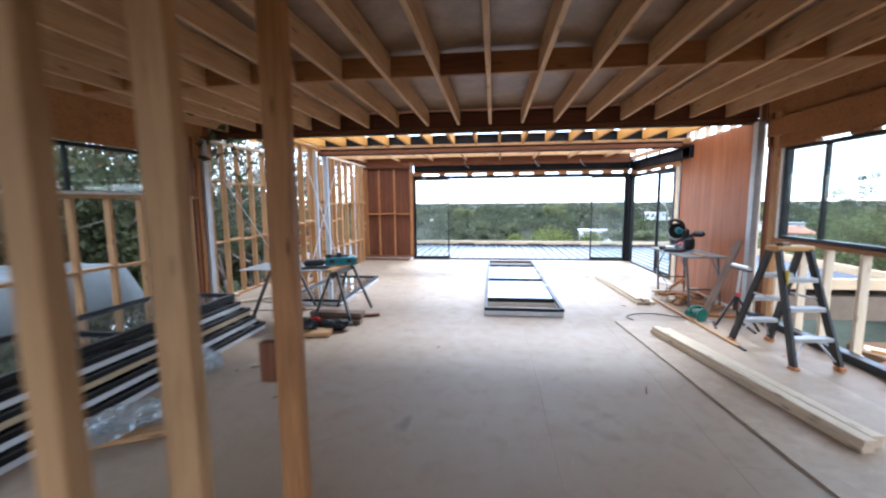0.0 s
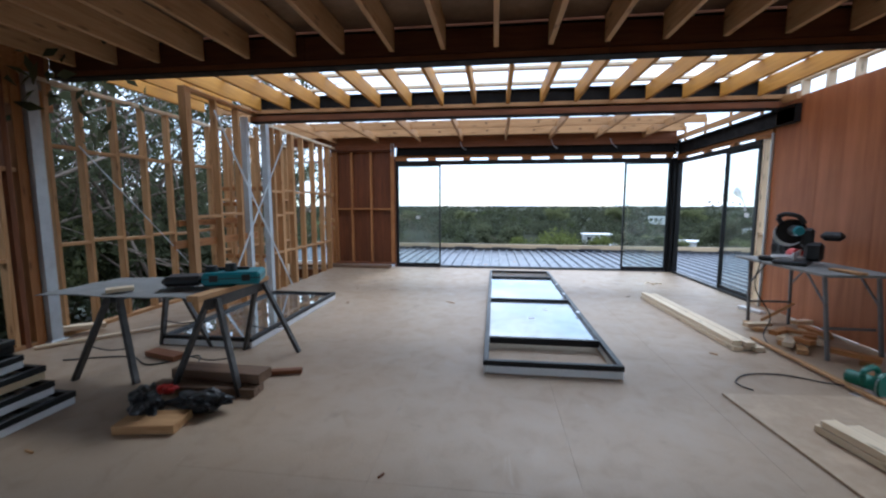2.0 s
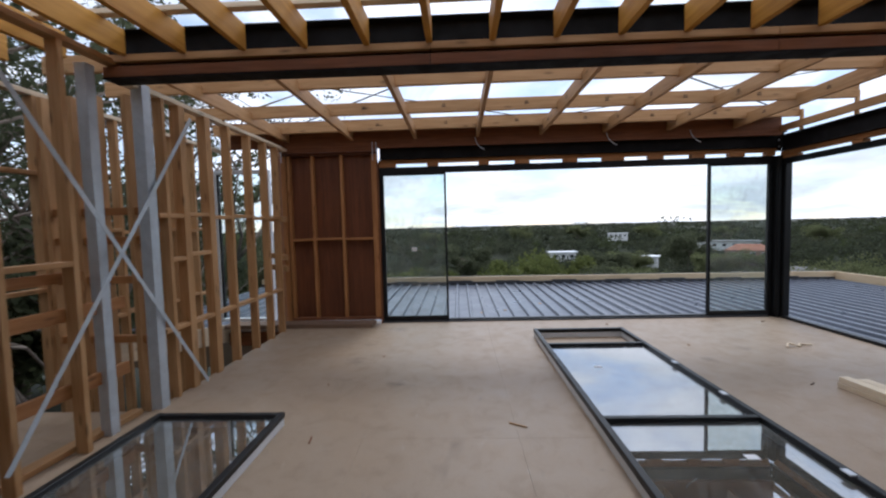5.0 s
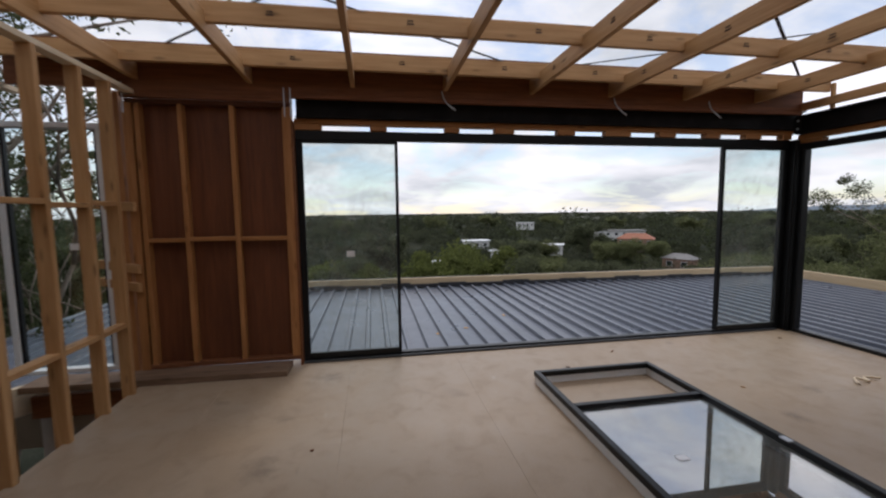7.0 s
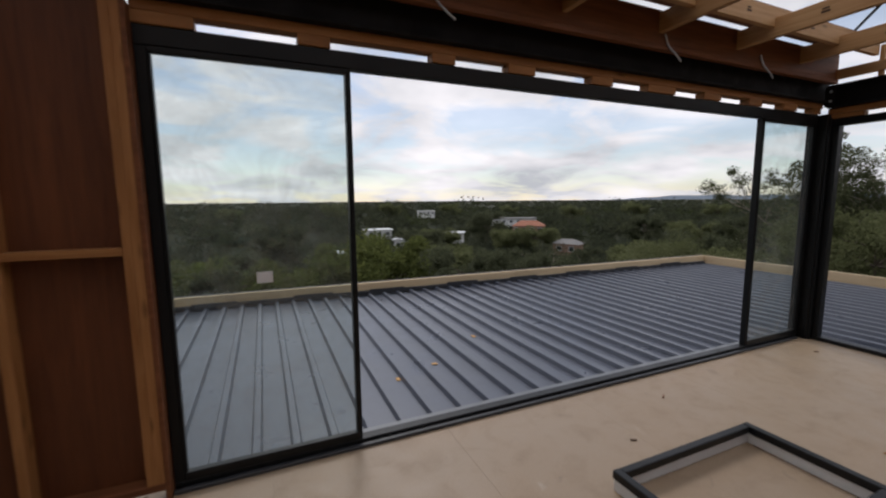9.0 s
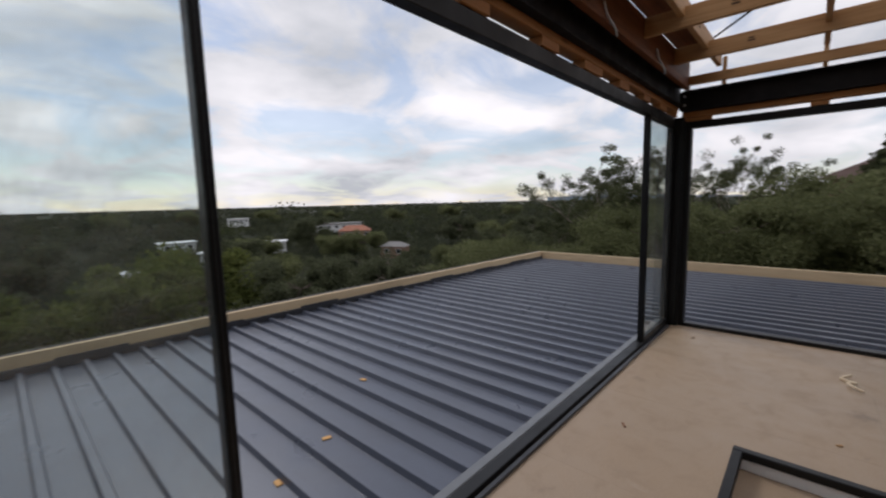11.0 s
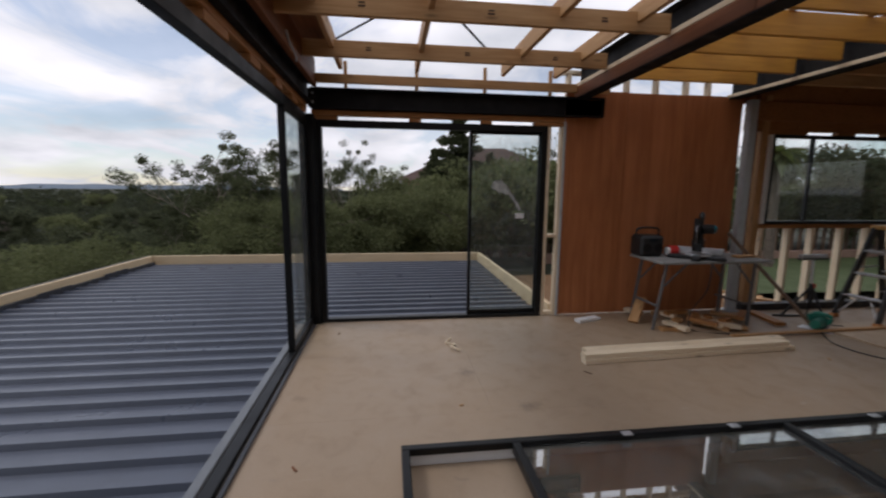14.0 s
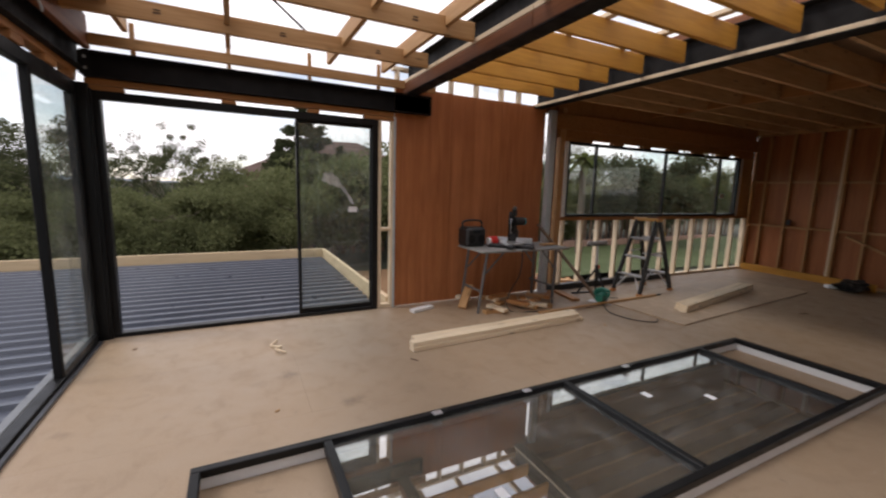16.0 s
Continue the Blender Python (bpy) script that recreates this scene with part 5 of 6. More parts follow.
# palm in the garden
palm = thing("palm_tree", "palm with a shaggy crown beyond the long window", "tree", pose(12.2, -3.9, -1.2))
part("trunk", rod((0, 0, -0.3), (0.1, 0, 4.1), 0.17, 0.13, 10), BARK, palm)
for k in range(26):
    a = k * 2.399
    up = 0.9 - 1.3 * (k / 26)
    ln = 1.05 - 0.3 * (k % 3) * 0.4
    bm = bmesh.new()
    row = []
    for s in range(7):
        t = s / 6
        r = ln * t
        z = 4.1 + up * r - 0.75 * r * r
        wd = 0.16 * math.sin(math.pi * min(0.97, t * 0.9 + 0.1))
        c = Vector((0.1 + math.cos(a) * r, math.sin(a) * r, z))
        sd = Vector((-math.sin(a), math.cos(a), 0)) * wd
        row.append((bm.verts.new(c + sd - Vector((0, 0, 0.06))), bm.verts.new(c), bm.verts.new(c - sd - Vector((0, 0, 0.06)))))
    for p, q in zip(row, row[1:]):
        bm.faces.new((p[0], p[1], q[1], q[0]))
        bm.faces.new((p[1], p[2], q[2], q[1]))
    part("frond", bm, LEAF_LIME if k < 14 else LEAF_OLIVE, palm)

# power pole beyond the garden
PX, PY, PZ = 24.0, -21.18, 4.82
pole = thing("power_pole", "weathered timber power pole with a crossarm", "power pole", pose(PX, PY, -1.4))
part("pole", rod((0, 0, -0.5), (0, 0, PZ + 1.4), 0.11, 0.09, 10), GREYWOOD, pole)
part("crossarm", box((-0.06, -0.75, PZ + 1.0), (0.06, 0.75, PZ + 1.1), 0.01), GREYWOOD, pole)
for dy in (-0.65, -0.3, 0.3, 0.65):
    part("insulator", rod((0, dy, PZ + 1.1), (0, dy, PZ + 1.2), 0.035, 0.025, 8), WHITE, pole)

# covered trailer under the western trees
tarp = bmesh.new()
bmesh.ops.create_grid(tarp, x_segments=26, y_segments=16, size=1.0)
for v in tarp.verts:
    u, w = v.co.x, v.co.y
    edge = max(abs(u), abs(w))
    v.co = Vector((-6.6 + w * 0.95, 3.6 + u * 2.1, 0.62 + 0.12 * (1 - u * u) - 0.75 * max(0, edge - 0.86) / 0.14 + 0.03 * noise.noise((u * 4, w * 4, 0))))
bmesh.ops.solidify(tarp, geom=tarp.faces[:], thickness=0.01)
trailer = thing("trailer", "trailer under a grey tarpaulin beside the house", "trailer")
part("tarpaulin", tarp, TARP, trailer, smooth=True)
part("bed", box((-7.4, 1.8, -0.6), (-5.8, 5.4, 0.0), 0.02), STEEL, trailer)
for y in (2.6, 4.6):
    part("wheel", rod((-5.82, y, -0.75), (-5.6, y, -0.75), 0.34, n=20), RUBBER, trailer)
part("stand", box((-6.8, 3.4, -2.7), (-6.4, 3.8, -0.6)), GREYWOOD, trailer)


# ---- loose things indoors ----
def loose_frame(label, x0, x1, y0, y1, bars, panes, z0=0.0, zb=0.065, zt=0.11, base_mat=WHITE, bar=0.045, top_mat=BLACK, glass=GLASS_LOOSE, turn=0.0):
    """An unhung window frame lying flat: pale reveal below, black sash above, panes between the bars."""
    u = thing("window_frame", label, "window frame", pose((x0 + x1) / 2, (y0 + y1) / 2, z0, 0, 0, turn))
    a, b = (x1 - x0) / 2, (y1 - y0) / 2
    cy = (y0 + y1) / 2
    for nm, z, zz, w, mat in (("reveal", 0.0, zb, 0.03, base_mat), ("sash_bar", zb, zt, bar, top_mat)):
        off = 0.006 if nm == "reveal" else 0.0
        for s in (-1, 1):
            part(nm, box((s * (a - off) - (w if s > 0 else 0), -b + off, z), (s * (a - off) + (0 if s > 0 else w), b - off, zz), 0.004), mat, u)
            part(nm, box((-a + w + off, s * (b - off) - (w if s > 0 else 0), z), (a - w - off, s * (b - off) + (0 if s > 0 else w), zz - 0.001), 0.004), mat, u)
    for y in bars:
        part("glazing_bar", box((-a + bar, y - cy - bar / 2, zb - 0.02), (a - bar, y - cy + bar / 2, zt - 0.002), 0.004), top_mat, u)
    for p, q in panes:
        part("pane", box((-a + 0.03, p - cy, zb + 0.008), (a - 0.03, q - cy, zb + 0.014)), glass, u)
    return u


f = loose_frame("long black window frame with two glass panes lying on the floor", 0.0, 1.11, 5.20, 9.85, (9.20, 7.47, 5.83), ((5.85, 7.45), (7.49, 9.18)))
for x, y in ((-0.05, -0.9), (0.16, -0.5), (-0.2, 1.0)):
    part("packing_label", box((x - 0.03, y - 0.02, 0.0795), (x + 0.04, y + 0.03, 0.0815)), PAPER, f, "scrap of white label")
for y in (1.0, 0.3, -0.7):
    part("clip", box((0.49, y - 2.325 + 2.3, 0.11), (0.53, y - 2.325 + 2.36, 0.118), 0.002), ALU, f)
loose_frame("black window frame with one glass pane lying on blocks", -3.18, -2.22, 5.50, 7.60, (), ((5.53, 7.57),), zt=0.10, zb=0.06)

# stack of frames along the west wall
cols = ((WHITE, BLACK), (WHITE, BLACK), (FASCIA, BLACK), (WHITE, BLACK), (BLACK, BLACK))
z = 0.0
for k, (base, top) in enumerate(cols):
    s = loose_frame("packed window frame in a stack on the floor", -4.25 + 0.02 * k, -2.80 - 0.09 * k, 1.0 + 0.05 * (k % 3), 4.34 - 0.04 * (k % 2) - 0.015 * k, (2.7,), ((1.1, 2.65), (2.75, 4.2)), z0=z, zb=0.05, zt=0.092, base_mat=base, top_mat=top, bar=0.04)
    s["group"] = "frames stacked by the west wall"
    z += 0.093
bm = bmesh.new()
bmesh.ops.create_icosphere(bm, subdivisions=4, radius=1.0)
for v in bm.verts:
    v.co *= 0.85 + 0.3 * noise.noise(v.co * 2.2) + 0.12 * noise.noise(v.co * 6)
    v.co = Vector((-3.15 + 0.10 * v.co.x, 3.25 + 0.26 * v.co.y, z - 0.004 + 0.055 * (1 + v.co.z)))
tagged(part("cloth", bm, RUBBER, smooth=True), "bundled black cloth on the stacked frames", "cloth")


def crumpled(name, label, cat, x, y, z, sx, sy, sz, mat, seed, res=4):
    bm = bmesh.new()
    bmesh.ops.create_icosphere(bm, subdivisions=res, radius=1.0)
    for v in bm.verts:
        n1 = noise.noise(v.co * 1.7 + Vector((seed, 0, 0)))
        n2 = abs(noise.noise(v.co * 4.5 + Vector((0, seed, 0))))
        v.co *= 0.8 + 0.5 * n1 + 0.35 * n2
        v.co = Vector((v.co.x * sx, v.co.y * sy, max(0.0, (v.co.z * 0.5 + 0.5)) * sz))
    ob = part(name, bm, mat, m=pose(x, y, z, 0, 0, seed * 40))
    return tagged(ob, label, cat)


crumpled("plastic_wrap", "crumpled clear plastic wrap on the floor", "plastic wrap", -2.58, 2.95, 0.0, 0.13, 0.15, 0.24, PLASTIC, 1.3)
crumpled("plastic_wrap", "crumpled clear plastic wrap over a timber offcut", "plastic wrap", -2.45, 1.95, 0.04, 0.3, 0.2, 0.14, PLASTIC, 2.1)


def offcut(p, q, w, h, mat, label, cat="offcut", name="timber_offcut", group="offcuts on the floor"):
    o = stick(name, p, q, w, h, mat)
    return tagged(o, label, cat, group)


offcut((-2.6, 1.75, 0.022), (-2.1, 2.02, 0.022), 0.12, 0.04, PINE, "short pine offcut under plastic wrap")


# sawhorses with a grey sheet and tool case
def sawhorse(x, y0, y1, h, label, mat):
    u = thing("sawhorse", label, "sawhorse", pose(x, (y0 + y1) / 2, 0), "pair of sawhorses")
    b = (y1 - y0) / 2
    stick("ridge", (0, -b + 0.08, h - 0.045), (0, b - 0.08, h - 0.045), 0.045, 0.09, mat, u)
    for s in (-1, 1):
        for e in (-1, 1):
            stick("leg", (s * 0.27, e * b, 0.0), (s * 0.035, e * (b - 0.14), h - 0.02), 0.05, 0.03, mat, u, up=(s, 0, 0.4))
        tube("tie_cord", curve_pts([(-0.17, s * (b - 0.06), 0.26), (0, s * (b - 0.06), 0.235), (0.17, s * (b - 0.06), 0.26)], 5), 0.005, RUBBER, u)
    return u


OLDSTEEL = paint("worn_dark_steel", (0.07, 0.065, 0.06), 0.55, 0.5, wear=0.8, scale=14)
sawhorse(-2.0, 4.57, 5.47, 0.70, "worn steel folding sawhorse", OLDSTEEL)
sawhorse(-2.92, 4.66, 5.52, 0.70, "worn steel folding sawhorse", OLDSTEEL)
stick_o = stick("timber_offcut", (-2.0, 4.50, 0.724), (-1.97, 5.35, 0.724), 0.09, 0.04, PINE)
tagged(stick_o, "pine board lying along the sawhorse", "offcut", "offcuts on the floor")
sheet = bmesh.new()
bmesh.ops.create_grid(sheet, x_segments=30, y_segments=20, size=1.0)
for v in sheet.verts:
    u, w = v.co.x, v.co.y
    v.co = Vector((-2.66 + u * 0.64 + 0.04 * noise.noise((w * 2, u, 1)), 4.90 + w * 0.37 + 0.05 * noise.noise((u * 2.4, w, 3)), 0.706 + 0.022 * (0.5 + noise.noise((u * 1.5, w * 1.5, 0))) * (1 if abs(u) < 0.98 else 0.5)))
bmesh.ops.solidify(sheet, geom=sheet.faces[:], thickness=0.006)
tagged(part("cement_sheet", sheet, GREYSHEET), "ragged grey fibre-cement sheet across two sawhorses", "sheet")
offcut((-2.78, 4.60, 0.74), (-2.66, 4.72, 0.745), 0.10, 0.03, PINE_PALE, "small pale wood block on the grey sheet")
case = thing("tool_case", "teal and black plastic tool case on the sawhorse", "tool case", pose(-2.08, 4.98, 0.748, 0, 0, 22))
part("body", box((-0.14, -0.15, 0.0), (0.28, 0.15, 0.10), 0.018), TEAL, case)
part("end", box((-0.43, -0.11, 0.0), (-0.142, 0.11, 0.075), 0.03), RUBBER, case)
part("lid_line", box((-0.142, -0.152, 0.053), (0.282, 0.152, 0.059), 0.001), RUBBER, case)
for x in (-0.05, 0.18):
    part("latch", box((x - 0.03, -0.165, 0.035), (x + 0.03, -0.151, 0.085), 0.004), RUBBER, case)
part("handle", box((-0.08, 0.0, 0.10), (0.18, 0.05, 0.123), 0.01), RUBBER, case)
part("knob", rod((0.05, -0.03, 0.10), (0.05, -0.03, 0.16), 0.045, 0.04, 14), RUBBER, case)
part("knob", rod((-0.09, -0.03, 0.10), (-0.09, -0.03, 0.145), 0.05, 0.04, 14), RUBBER, case)

offcut((-2.42, 4.60, 0.03), (-1.62, 4.63, 0.03), 0.13, 0.055, GREYWOOD, "dark timber offcut under the sawhorse")
offcut((-2.34, 4.74, 0.10), (-1.62, 4.72, 0.10), 0.16, 0.075, GREYWOOD, "dark timber offcut under the sawhorse")
offcut((-1.95, 4.88, 0.022), (-1.48, 5.02, 0.022), 0.06, 0.035, REDWOOD, "thin dark stick under the sawhorse")
offcut((-2.2, 4.10, 0.03), (-1.84, 4.16, 0.03), 0.20, 0.055, PINE, "pale pine block beside black bags")
offcut((-3.05, 5.24, 0.025), (-2.68, 5.14, 0.03), 0.12, 0.045, REDWOOD, "dark red timber offcut beside the frame")
offcut((-4.42, 5.50, 0.10), (-4.18, 5.86, 0.06), 0.12, 0.05, PINE_PALE, "pale pine block at the steel column")
offcut((-4.25, 5.2, 0.02), (-3.3, 6.3, 0.02), 0.05, 0.03, PINE_PALE, "thin pale batten on the floor", "batten", "timber_batten")
offcut((-3.55, 6.6, 0.022), (-3.5, 7.8, 0.022), 0.09, 0.04, PINE, "pine plate on the floor edge", "batten", "timber_batten")
crumpled("tool_bag", "slumped black tool bag with red trim on the floor", "tool bag", -2.2, 4.27, 0.0, 0.24, 0.10, 0.16, RUBBER, 3.3)
crumpled("tool_bag", "slumped black tool bag on the floor", "tool bag", -1.86, 4.34, 0.0, 0.2, 0.11, 0.15, RUBBER, 4.7)
crumpled("red_cloth", "small red cloth on the tool bag", "cloth", -2.13, 4.36, 0.09, 0.07, 0.05, 0.08, RED, 5.2, 3)
tube_o = tube("extension_lead", curve_pts([(-3.7, 5.0, 0.008), (-3.2, 5.15, 0.008), (-2.85, 5.0, 0.008), (-2.6, 5.25, 0.008), (-2.45, 5.05, 0.008)], 8), 0.006, RUBBER)
tagged(tube_o, "black extension lead on the floor", "cable")


LH = 1.10


# step ladder, opened, treads on both sides
def ladder():
    u = thing("step_ladder", "black double-sided step ladder with aluminium treads", "ladder", pose(3.09, 3.99, 0, 0, 0, 6.6))
    H, half, wb, wt = LH, 0.42, 0.215, 0.15
    for s in (-1, 1):
        for e in (-1, 1):
            leg = stick("leg", (e * wb, s * half, 0.02), (e * wt, s * 0.05, H), 0.032, 0.075, RUBBER, u, up=(0, s, 0.35))
            part("foot", box((e * wb - 0.03, s * half - 0.045, 0.0), (e * wb + 0.03, s * half + 0.045, 0.045), 0.008), ORANGEP, u, "orange rubber foot")
        for k in range(1, 4):
            t = k / 4
            y = s * (half + (0.05 - half) * t)
            w = wb + (wt - wb) * t - 0.016
            z = 0.02 + (H - 0.02) * t
            bm = box((-w, y - 0.045, z - 0.008), (w, y + 0.045, z + 0.006), 0.003)
            add_box(bm, (-w, y - 0.045, z - 0.035), (w, y - 0.041, z - 0.008))
            for q in range(5):
                add_box(bm, (-w + 0.01, y - 0.034 + q * 0.016, z + 0.006), (w - 0.01, y - 0.028 + q * 0.016, z + 0.009))
            part("tread", bm, ALU, u)
        for e in (-1, 1):
            stick("brace", (e * (wb - 0.03), s * (half - 0.02), 0.08), (e * 0.06, s * (half - 0.1), 0.27), 0.012, 0.018, ALU, u)
    bm = box((-0.19, -0.085, H - 0.01), (0.19, 0.085, H + 0.04), 0.012)
    part("top_cap", bm, ORANGEP2, u, "orange-brown moulded top cap")
    for e in (-1, 1):
        stick("spreader", (e * 0.19, -0.2, 0.62), (e * 0.19, 0.2, 0.62), 0.006, 0.02, ALU, u)
    part("label", box((-0.165, -0.21, 0.78), (-0.155, -0.17, 0.92)), YELLOW, u, "yellow warning label")
    return u


ORANGEP = paint("orange_rubber", (0.5, 0.2, 0.06), 0.6)
ORANGEP2 = paint("orange_moulding", (0.62, 0.33, 0.09), 0.55, wear=0.35)
ladder()
o = stick("timber_offcut", (2.97, 3.95, LH + 0.055), (3.09, 4.03, LH + 0.055), 0.06, 0.03, GREYWOOD)
tagged(o, "small dark wood block on the ladder top", "offcut", "offcuts on the floor")

# roller stand
st = thing("roller_stand", "black roller support stand with a T-shaped top", "stand", pose(3.15, 4.93, 0))
part("post", rod((0, 0, 0.28), (0.03, 0, 0.74), 0.016), ALU, st)
part("sleeve", rod((-0.005, 0, 0.22), (0.012, 0, 0.45), 0.023), RUBBER, st)
for a, b in (((-0.22, 0.0), 0), ((0.18, -0.2), 0), ((0.16, 0.2), 0)):
    stick("leg", (a[0], a[1], 0.01), (0.0, 0.0, 0.42), 0.025, 0.025, RUBBER, st)
stick("foot_bar", (-0.28, -0.14, 0.012), (-0.16, 0.16, 0.012), 0.03, 0.022, RUBBER, st)
stick("foot_bar", (0.1, -0.26, 0.012), (0.2, 0.26, 0.012), 0.03, 0.022, RUBBER, st)
part("roller", rod((0.03, -0.17, 0.775), (0.03, 0.17, 0.775), 0.025, n=14), ALU, st)
part("cradle", box((0.0, -0.19, 0.735), (0.06, 0.19, 0.755), 0.004), RUBBER, st)
part("clamp", box((-0.02, -0.035, 0.40), (0.03, -0.015, 0.45), 0.005), RED, st)

# circular saw on the floor with its cable
cs = thing("circular_saw", "green circular saw lying on the floor", "power saw", pose(2.84, 5.16, 0, 0, 0, 25))
part("base_plate", box((-0.15, -0.075, 0.0), (0.15, 0.075, 0.006), 0.001), ALU, cs)
part("motor", rod((-0.02, -0.02, 0.09), (-0.02, 0.16, 0.09), 0.055, 0.05, 16), GREEN, cs)
part("guard", rod((0.0, -0.05, 0.09), (0.0, -0.02, 0.09), 0.088, n=24), GREEN, cs)
part("blade", rod((0.0, -0.037, 0.075), (0.0, -0.033, 0.075), 0.098, n=28), ALU, cs)
tube("grip", curve_pts([(-0.1, 0.03, 0.10), (-0.11, 0.03, 0.18), (0.0, 0.03, 0.2), (0.07, 0.03, 0.15), (0.06, 0.03, 0.1)], 6), 0.02, GREEN, cs)
tagged(tube("extension_lead", curve_pts([(2.76, 5.22, 0.03), (2.62, 5.32, 0.012), (2.4, 5.45, 0.008), (2.12, 5.42, 0.008), (1.95, 5.25, 0.008), (2.0, 5.12, 0.008)], 8), 0.006, RUBBER), "black extension lead on the floor", "cable")

# saw bench
tb = thing("trestle_table", "folding trestle table with a worn grey top", "table", pose(3.17, 6.40, 0))
part("tabletop", box((-0.30, -0.64, 0.76), (0.30, 0.68, 0.785), 0.004), GREYSHEET, tb)
for s in (-0.5, 0.56):
    for x in (-0.14, 0.29):
        stick("leg", (x, s + (0.06 if s > 0 else -0.04), 0.0), (x - 0.06, s, 0.755), 0.028, 0.028, TABLE_LEG, tb)
    stick("crossbar", (-0.16, s + 0.03, 0.27), (0.27, s + 0.03, 0.27), 0.022, 0.022, TABLE_LEG, tb)
    stick("stay", (-0.18, s, 0.5), (-0.19, s * 0.55, 0.75), 0.012, 0.022, TABLE_LEG, tb)
    stick("stay", (0.25, s, 0.5), (0.24, s * 0.55, 0.75), 0.012, 0.022, TABLE_LEG, tb)

ms = thing("mitre_saw", "black and teal mitre saw on the trestle table", "power saw", pose(3.10, 6.52, 0.785, 0, 0, 230))
part("base", box((-0.28, -0.12, 0.0), (0.28, 0.15, 0.045), 0.012), RUBBER, ms)
part("turntable", rod((0, -0.02, 0.045), (0, -0.02, 0.065), 0.15, n=28), ALU, ms)
part("table_arm", box((-0.045, -0.27, 0.005), (0.045, -0.1, 0.055), 0.01), RUBBER, ms)
for s in (-1, 1):
    part("fence", box((s * 0.05, 0.03, 0.045), (s * 0.25, 0.05, 0.12), 0.004), ALU, ms)
part("pivot", box((-0.06, 0.09, 0.03), (0.07, 0.24, 0.22), 0.03), RUBBER, ms)
part("arm", box((-0.035, 0.06, 0.16), (0.05, 0.16, 0.36), 0.025), RUBBER, ms)
part("blade_guard", rod((-0.045, -0.02, 0.32), (0.02, -0.02, 0.32), 0.125, n=30), STEEL, ms)
part("blade", rod((-0.015, -0.045, 0.29), (-0.011, -0.045, 0.29), 0.125, n=34), ALU, ms)
part("motor", rod((0.02, 0.0, 0.33), (0.13, 0.05, 0.33), 0.055, 0.05, 18), RUBBER, ms)
part("motor_cap", rod((0.13, 0.05, 0.33), (0.155, 0.061, 0.33), 0.05, 0.04, 18), TEAL, ms)
tube("handle", curve_pts([(0.02, -0.10, 0.40), (0.02, -0.13, 0.46), (0.02, -0.07, 0.495), (0.02, 0.03, 0.47), (0.02, 0.08, 0.40)], 7), 0.026, RUBBER, ms)
part("dust_bag", box((-0.05, 0.2, 0.24), (0.05, 0.38, 0.33), 0.035), RUBBER, ms)
rad = thing("site_radio", "black boxy site radio on the trestle table", "radio", pose(3.36, 6.95, 0.785))
part("body", box((-0.12, -0.14, 0.0), (0.12, 0.14, 0.24), 0.03), RUBBER, rad)
for s in (-1, 1):
    part("speaker", rod((-0.123, s * 0.07, 0.10), (-0.116, s * 0.07, 0.10), 0.05, n=18), STEEL, rad)
part("display", box((-0.123, -0.05, 0.17), (-0.117, 0.05, 0.21), 0.002), DARKPANE, rad)
tube("roll_bar", curve_pts([(0, -0.13, 0.2), (0, -0.12, 0.31), (0, 0.12, 0.31), (0, 0.13, 0.2)], 6), 0.014, RUBBER, rad)
drill = thing("tape_gun", "red and white hand tool on the trestle table", "hand tool", pose(3.25, 6.66, 0.785))
part("body", rod((0, 0, 0.065), (0, 0.09, 0.065), 0.062, n=16), RED, drill)
part("cap", rod((0, 0.09, 0.065), (0, 0.12, 0.065), 0.045, n=16), WHITE, drill)
offcut((3.15, 5.75, 0.797), (3.12, 6.02, 0.797), 0.09, 0.02, PINE, "thin board on the trestle table")
tagged(tube("extension_lead", curve_pts([(2.83, 6.55, 0.79), (2.82, 6.58, 0.5), (3.0, 6.6, 0.2), (2.95, 6.6, 0.01), (2.8, 6.3, 0.01), (2.7, 6.0, 0.012)], 7), 0.006, RUBBER), "black extension lead hanging from the table", "cable")
wr = random.Random(12)
for k in range(20):
    x, y, a = 2.95 + wr.random() * 0.6, 5.75 + wr.random() * 1.25, wr.random() * 3.14
    ln = 0.1 + wr.random() * 0.28
    offcut((x - ln / 2 * math.cos(a), y - ln / 2 * math.sin(a), 0.024 + 0.03 * (k % 3)), (x + ln / 2 * math.cos(a), y + ln / 2 * math.sin(a), 0.024 + 0.03 * (k % 3)), 0.08, 0.042, (PINE, PINE_PALE, ORANGE)[k % 3], "timber offcut under the saw table", group="offcuts under the saw table")
offcut((3.25, 7.12, 0.02), (3.42, 6.92, 0.26), 0.11, 0.03, PINE, "board offcut leaning on the table leg", group="offcuts under the saw table")
offcut((2.88, 5.16, 0.02), (3.58, 5.72, 1.02), 0.09, 0.03, GREYWOOD, "weathered board leaning on the steel column", "board", "timber_board")
offcut((3.35, 7.75, 0.02), (3.45, 7.45, 0.02), 0.09, 0.035, WHITE, "white packing strip at the plywood wall")
offcut((3.0, 5.45, 0.02), (3.5, 5.35, 0.02), 0.12, 0.035, ORANGE, "orange timber offcut by the column")

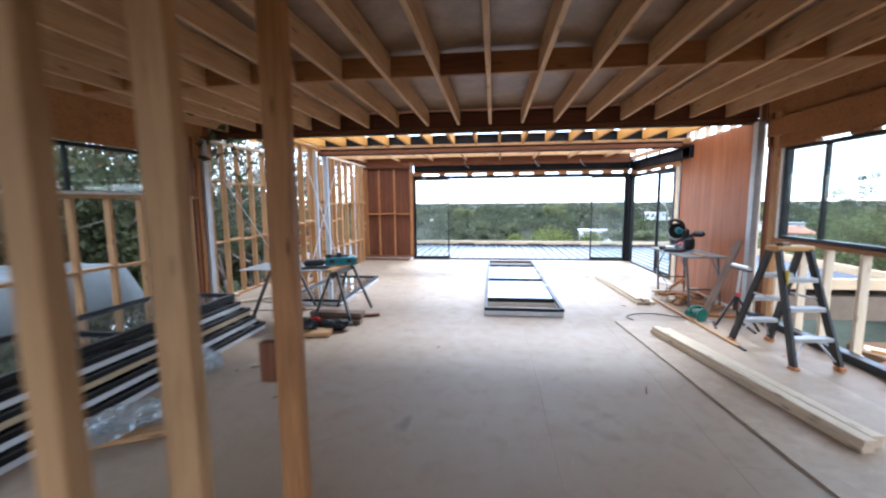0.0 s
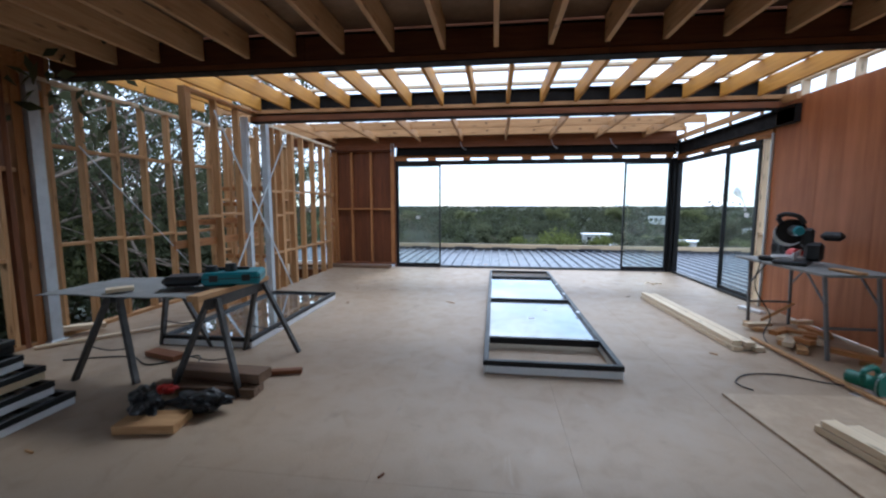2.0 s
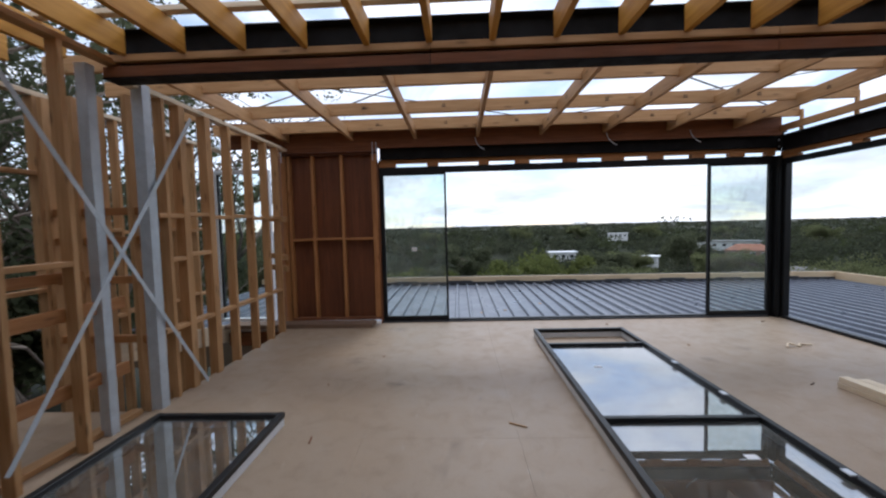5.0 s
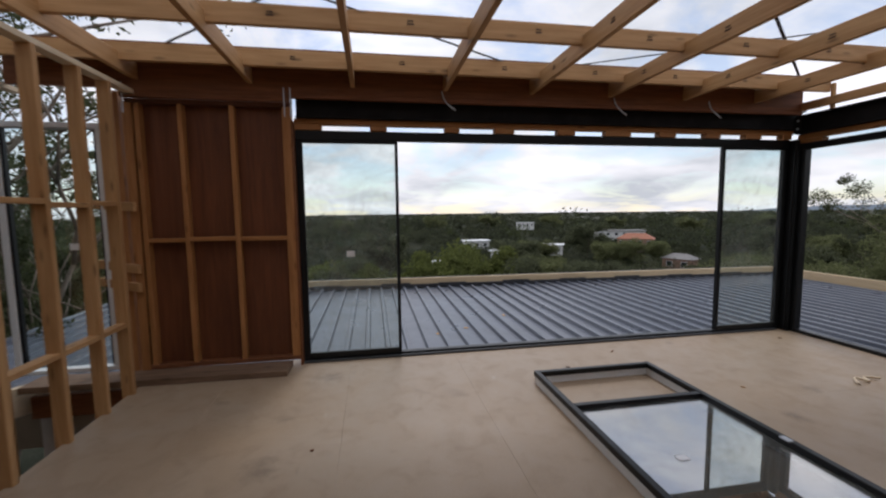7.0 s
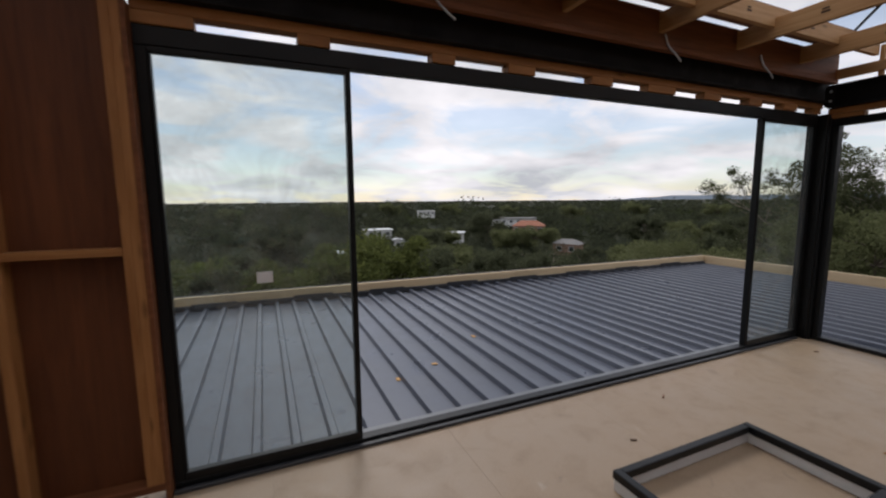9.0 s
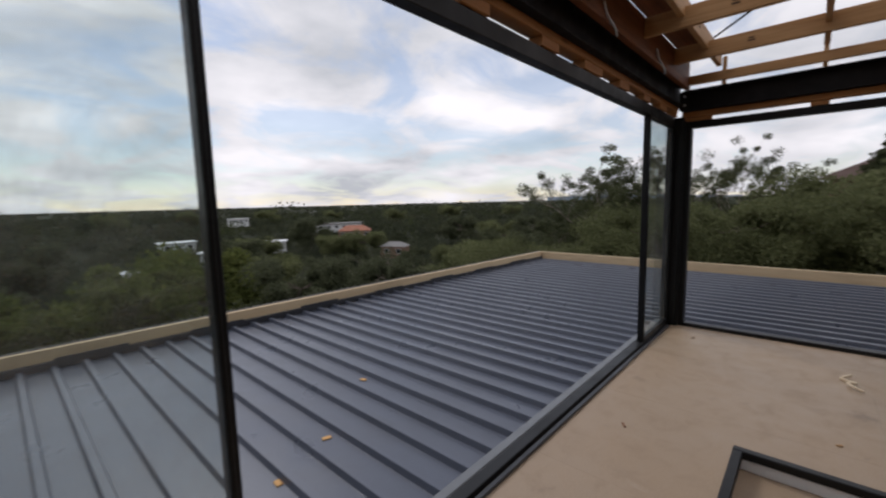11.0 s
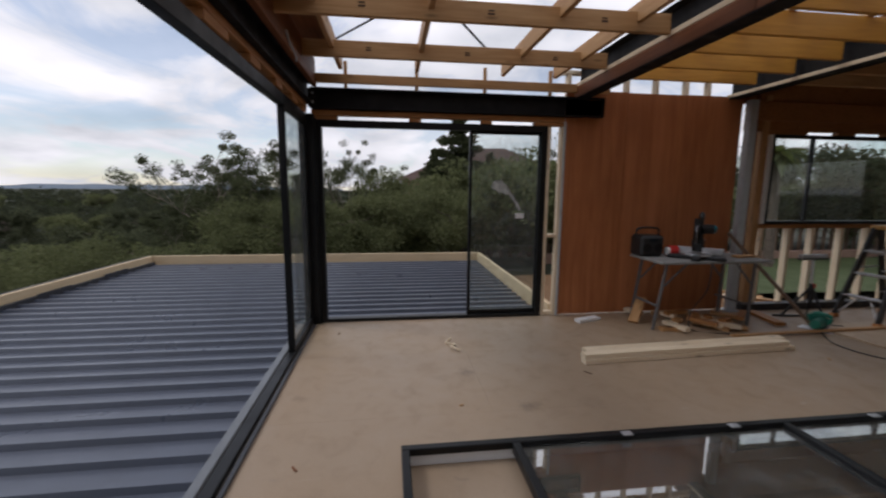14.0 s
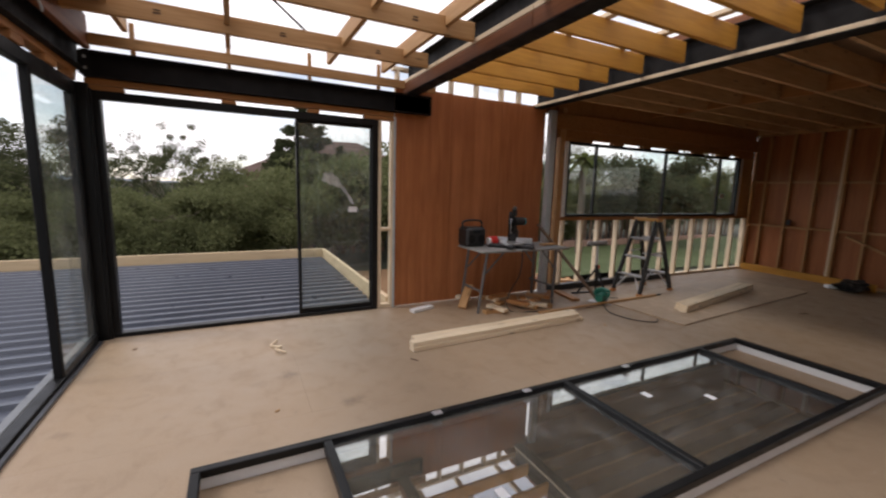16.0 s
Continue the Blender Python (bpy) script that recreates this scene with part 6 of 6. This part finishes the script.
# timber on the floor
for k, (dx, zz) in enumerate(((0.0, 0.022), (0.095, 0.022), (0.19, 0.022), (0.012, 0.067), (0.108, 0.067))):
    offcut((2.275 + dx, 8.20 - 0.06 * (k % 3), zz), (2.375 + dx, 6.0 + 0.05 * (k % 2), zz), 0.088, 0.042, PINE_PALE, "length of new pale pine on the floor", "timber", "pine_length", "pine lengths on the floor")
for k, (dx, zz) in enumerate(((0.0, 0.040), (0.094, 0.040), (0.01, 0.083), (0.101, 0.083))):
    offcut((2.055 + dx, 4.56 - 0.05 * (k % 2) - 0.03 * (k // 2), zz), (2.46 + dx, 2.20 + 0.06 * (k % 2), zz), 0.09, 0.042, PINE_PALE, "long new pale pine board on the loose sheet", "timber", "pine_beam", "pine beams on the sheet")
ply = part("plywood_sheet", box((-0.6, -1.8, 0.0), (0.6, 1.8, 0.015), 0.002), plywood("loose_sheet", (0.47, 0.36, 0.25), (0.40, 0.29, 0.19)), m=pose(2.465, 3.27, 0.001, 0, 0, 4.2))
tagged(ply, "tan sheet laid loose on the floor", "sheet")
offcut((2.70, 6.35, 0.028), (2.76, 4.12, 0.028), 0.045, 0.022, PINE, "long thin batten on the floor", "batten", "timber_batten")
part("pencil_tip", box((2.748, 4.0, 0.018), (2.778, 4.125, 0.034), 0.003), RUBBER, None)
tagged(bpy.data.objects["pencil_tip"], "dark metal bar end on the floor", "bar")
offcut((3.66, 0.16, 0.07), (1.55, 0.32, 0.07), 0.045, 0.13, LVL, "long yellow treated plank on edge by the wall", "plank", "plank")
crumpled("dark_bag", "dark bag and tools heaped by the wall", "bag", 1.75, 0.62, 0.0, 0.32, 0.2, 0.2, RUBBER, 6.4)
offcut((1.95, 0.52, 0.03), (2.06, 0.66, 0.03), 0.12, 0.05, PAPER, "white packet on the floor by the wall")

# dust, shavings and leaves
sr = random.Random(31)
for k in range(22):
    x, y, a = sr.uniform(-3.1, 3.4), sr.uniform(2.2, 10.5), sr.random() * 3.14
    if (-0.1 < x < 1.2 and 5 < y < 10) or (-3.3 < x < -2.1 and 5.4 < y < 7.7):
        continue
    ln = 0.012 + 0.06 * sr.random() ** 2
    o = stick("wood_chip", (x - ln * math.cos(a), y - ln * math.sin(a), 0.006), (x + ln * math.cos(a), y + ln * math.sin(a), 0.005), 0.011, 0.008, (PINE, GREYWOOD, REDWOOD)[k % 3])
    tagged(o, "small wood chip on the floor", "wood chip", "wood chips on the floor")
tagged(tube("wood_shaving", curve_pts([(2.65, 9.25, 0.012), (2.72, 9.33, 0.03), (2.8, 9.28, 0.014), (2.86, 9.36, 0.012), (2.95, 9.3, 0.02)], 6), 0.01, PINE_PALE), "curled pale wood shaving on the floor", "shaving")
for x, y in ((-0.12, 11.95), (-0.547, 11.77), (0.6, 12.5)):
    bm = box((-0.03, -0.018, 0.0), (0.03, 0.018, 0.006), 0.002, Matrix.Rotation(x * 3, 4, "Z"))
    tagged(part("dry_leaf", bm, ORANGEP2, m=pose(x, y, roof_z(x, y) + 0.002)), "dry brown leaf on the metal roof", "leaf", "leaves on the roof")

# ---- floor sheets ----
fxs = [-4.5, -3.78, -2.66, -1.6, -0.54, 0.52, 1.58, 2.64, 3.76]
for k, (a, b) in enumerate(zip(fxs, fxs[1:])):
    cuts = [-3.3, 0.2, 3.8, 7.4, 10.86] if k % 2 else [-3.3, -1.6, 2.0, 5.6, 9.2, 10.86]
    if k in (4, 5):
        cuts = [-3.3, 0.2, 3.8, 7.4, 10.86]
    for y0, y1 in zip(cuts, cuts[1:]):
        if b <= -3.3:
            y1 = min(y1, 7.84)
        aa = a
        if y1 - y0 < 0.05:
            continue
        if a < -3.42 < b and y1 > 7.84:
            if y0 < 7.84:
                part("floor_sheet", box((a + 0.0004, y0 + 0.0004, -0.022), (b - 0.0004, 7.84, 0.0), 0.0004), FLOOR, floor)
                y0 = 7.84
            aa = -3.42
        part("floor_sheet", box((aa + 0.0004, y0 + 0.0004, -0.022), (b - 0.0004, y1 - 0.0004, 0.0), 0.0004), FLOOR, floor)
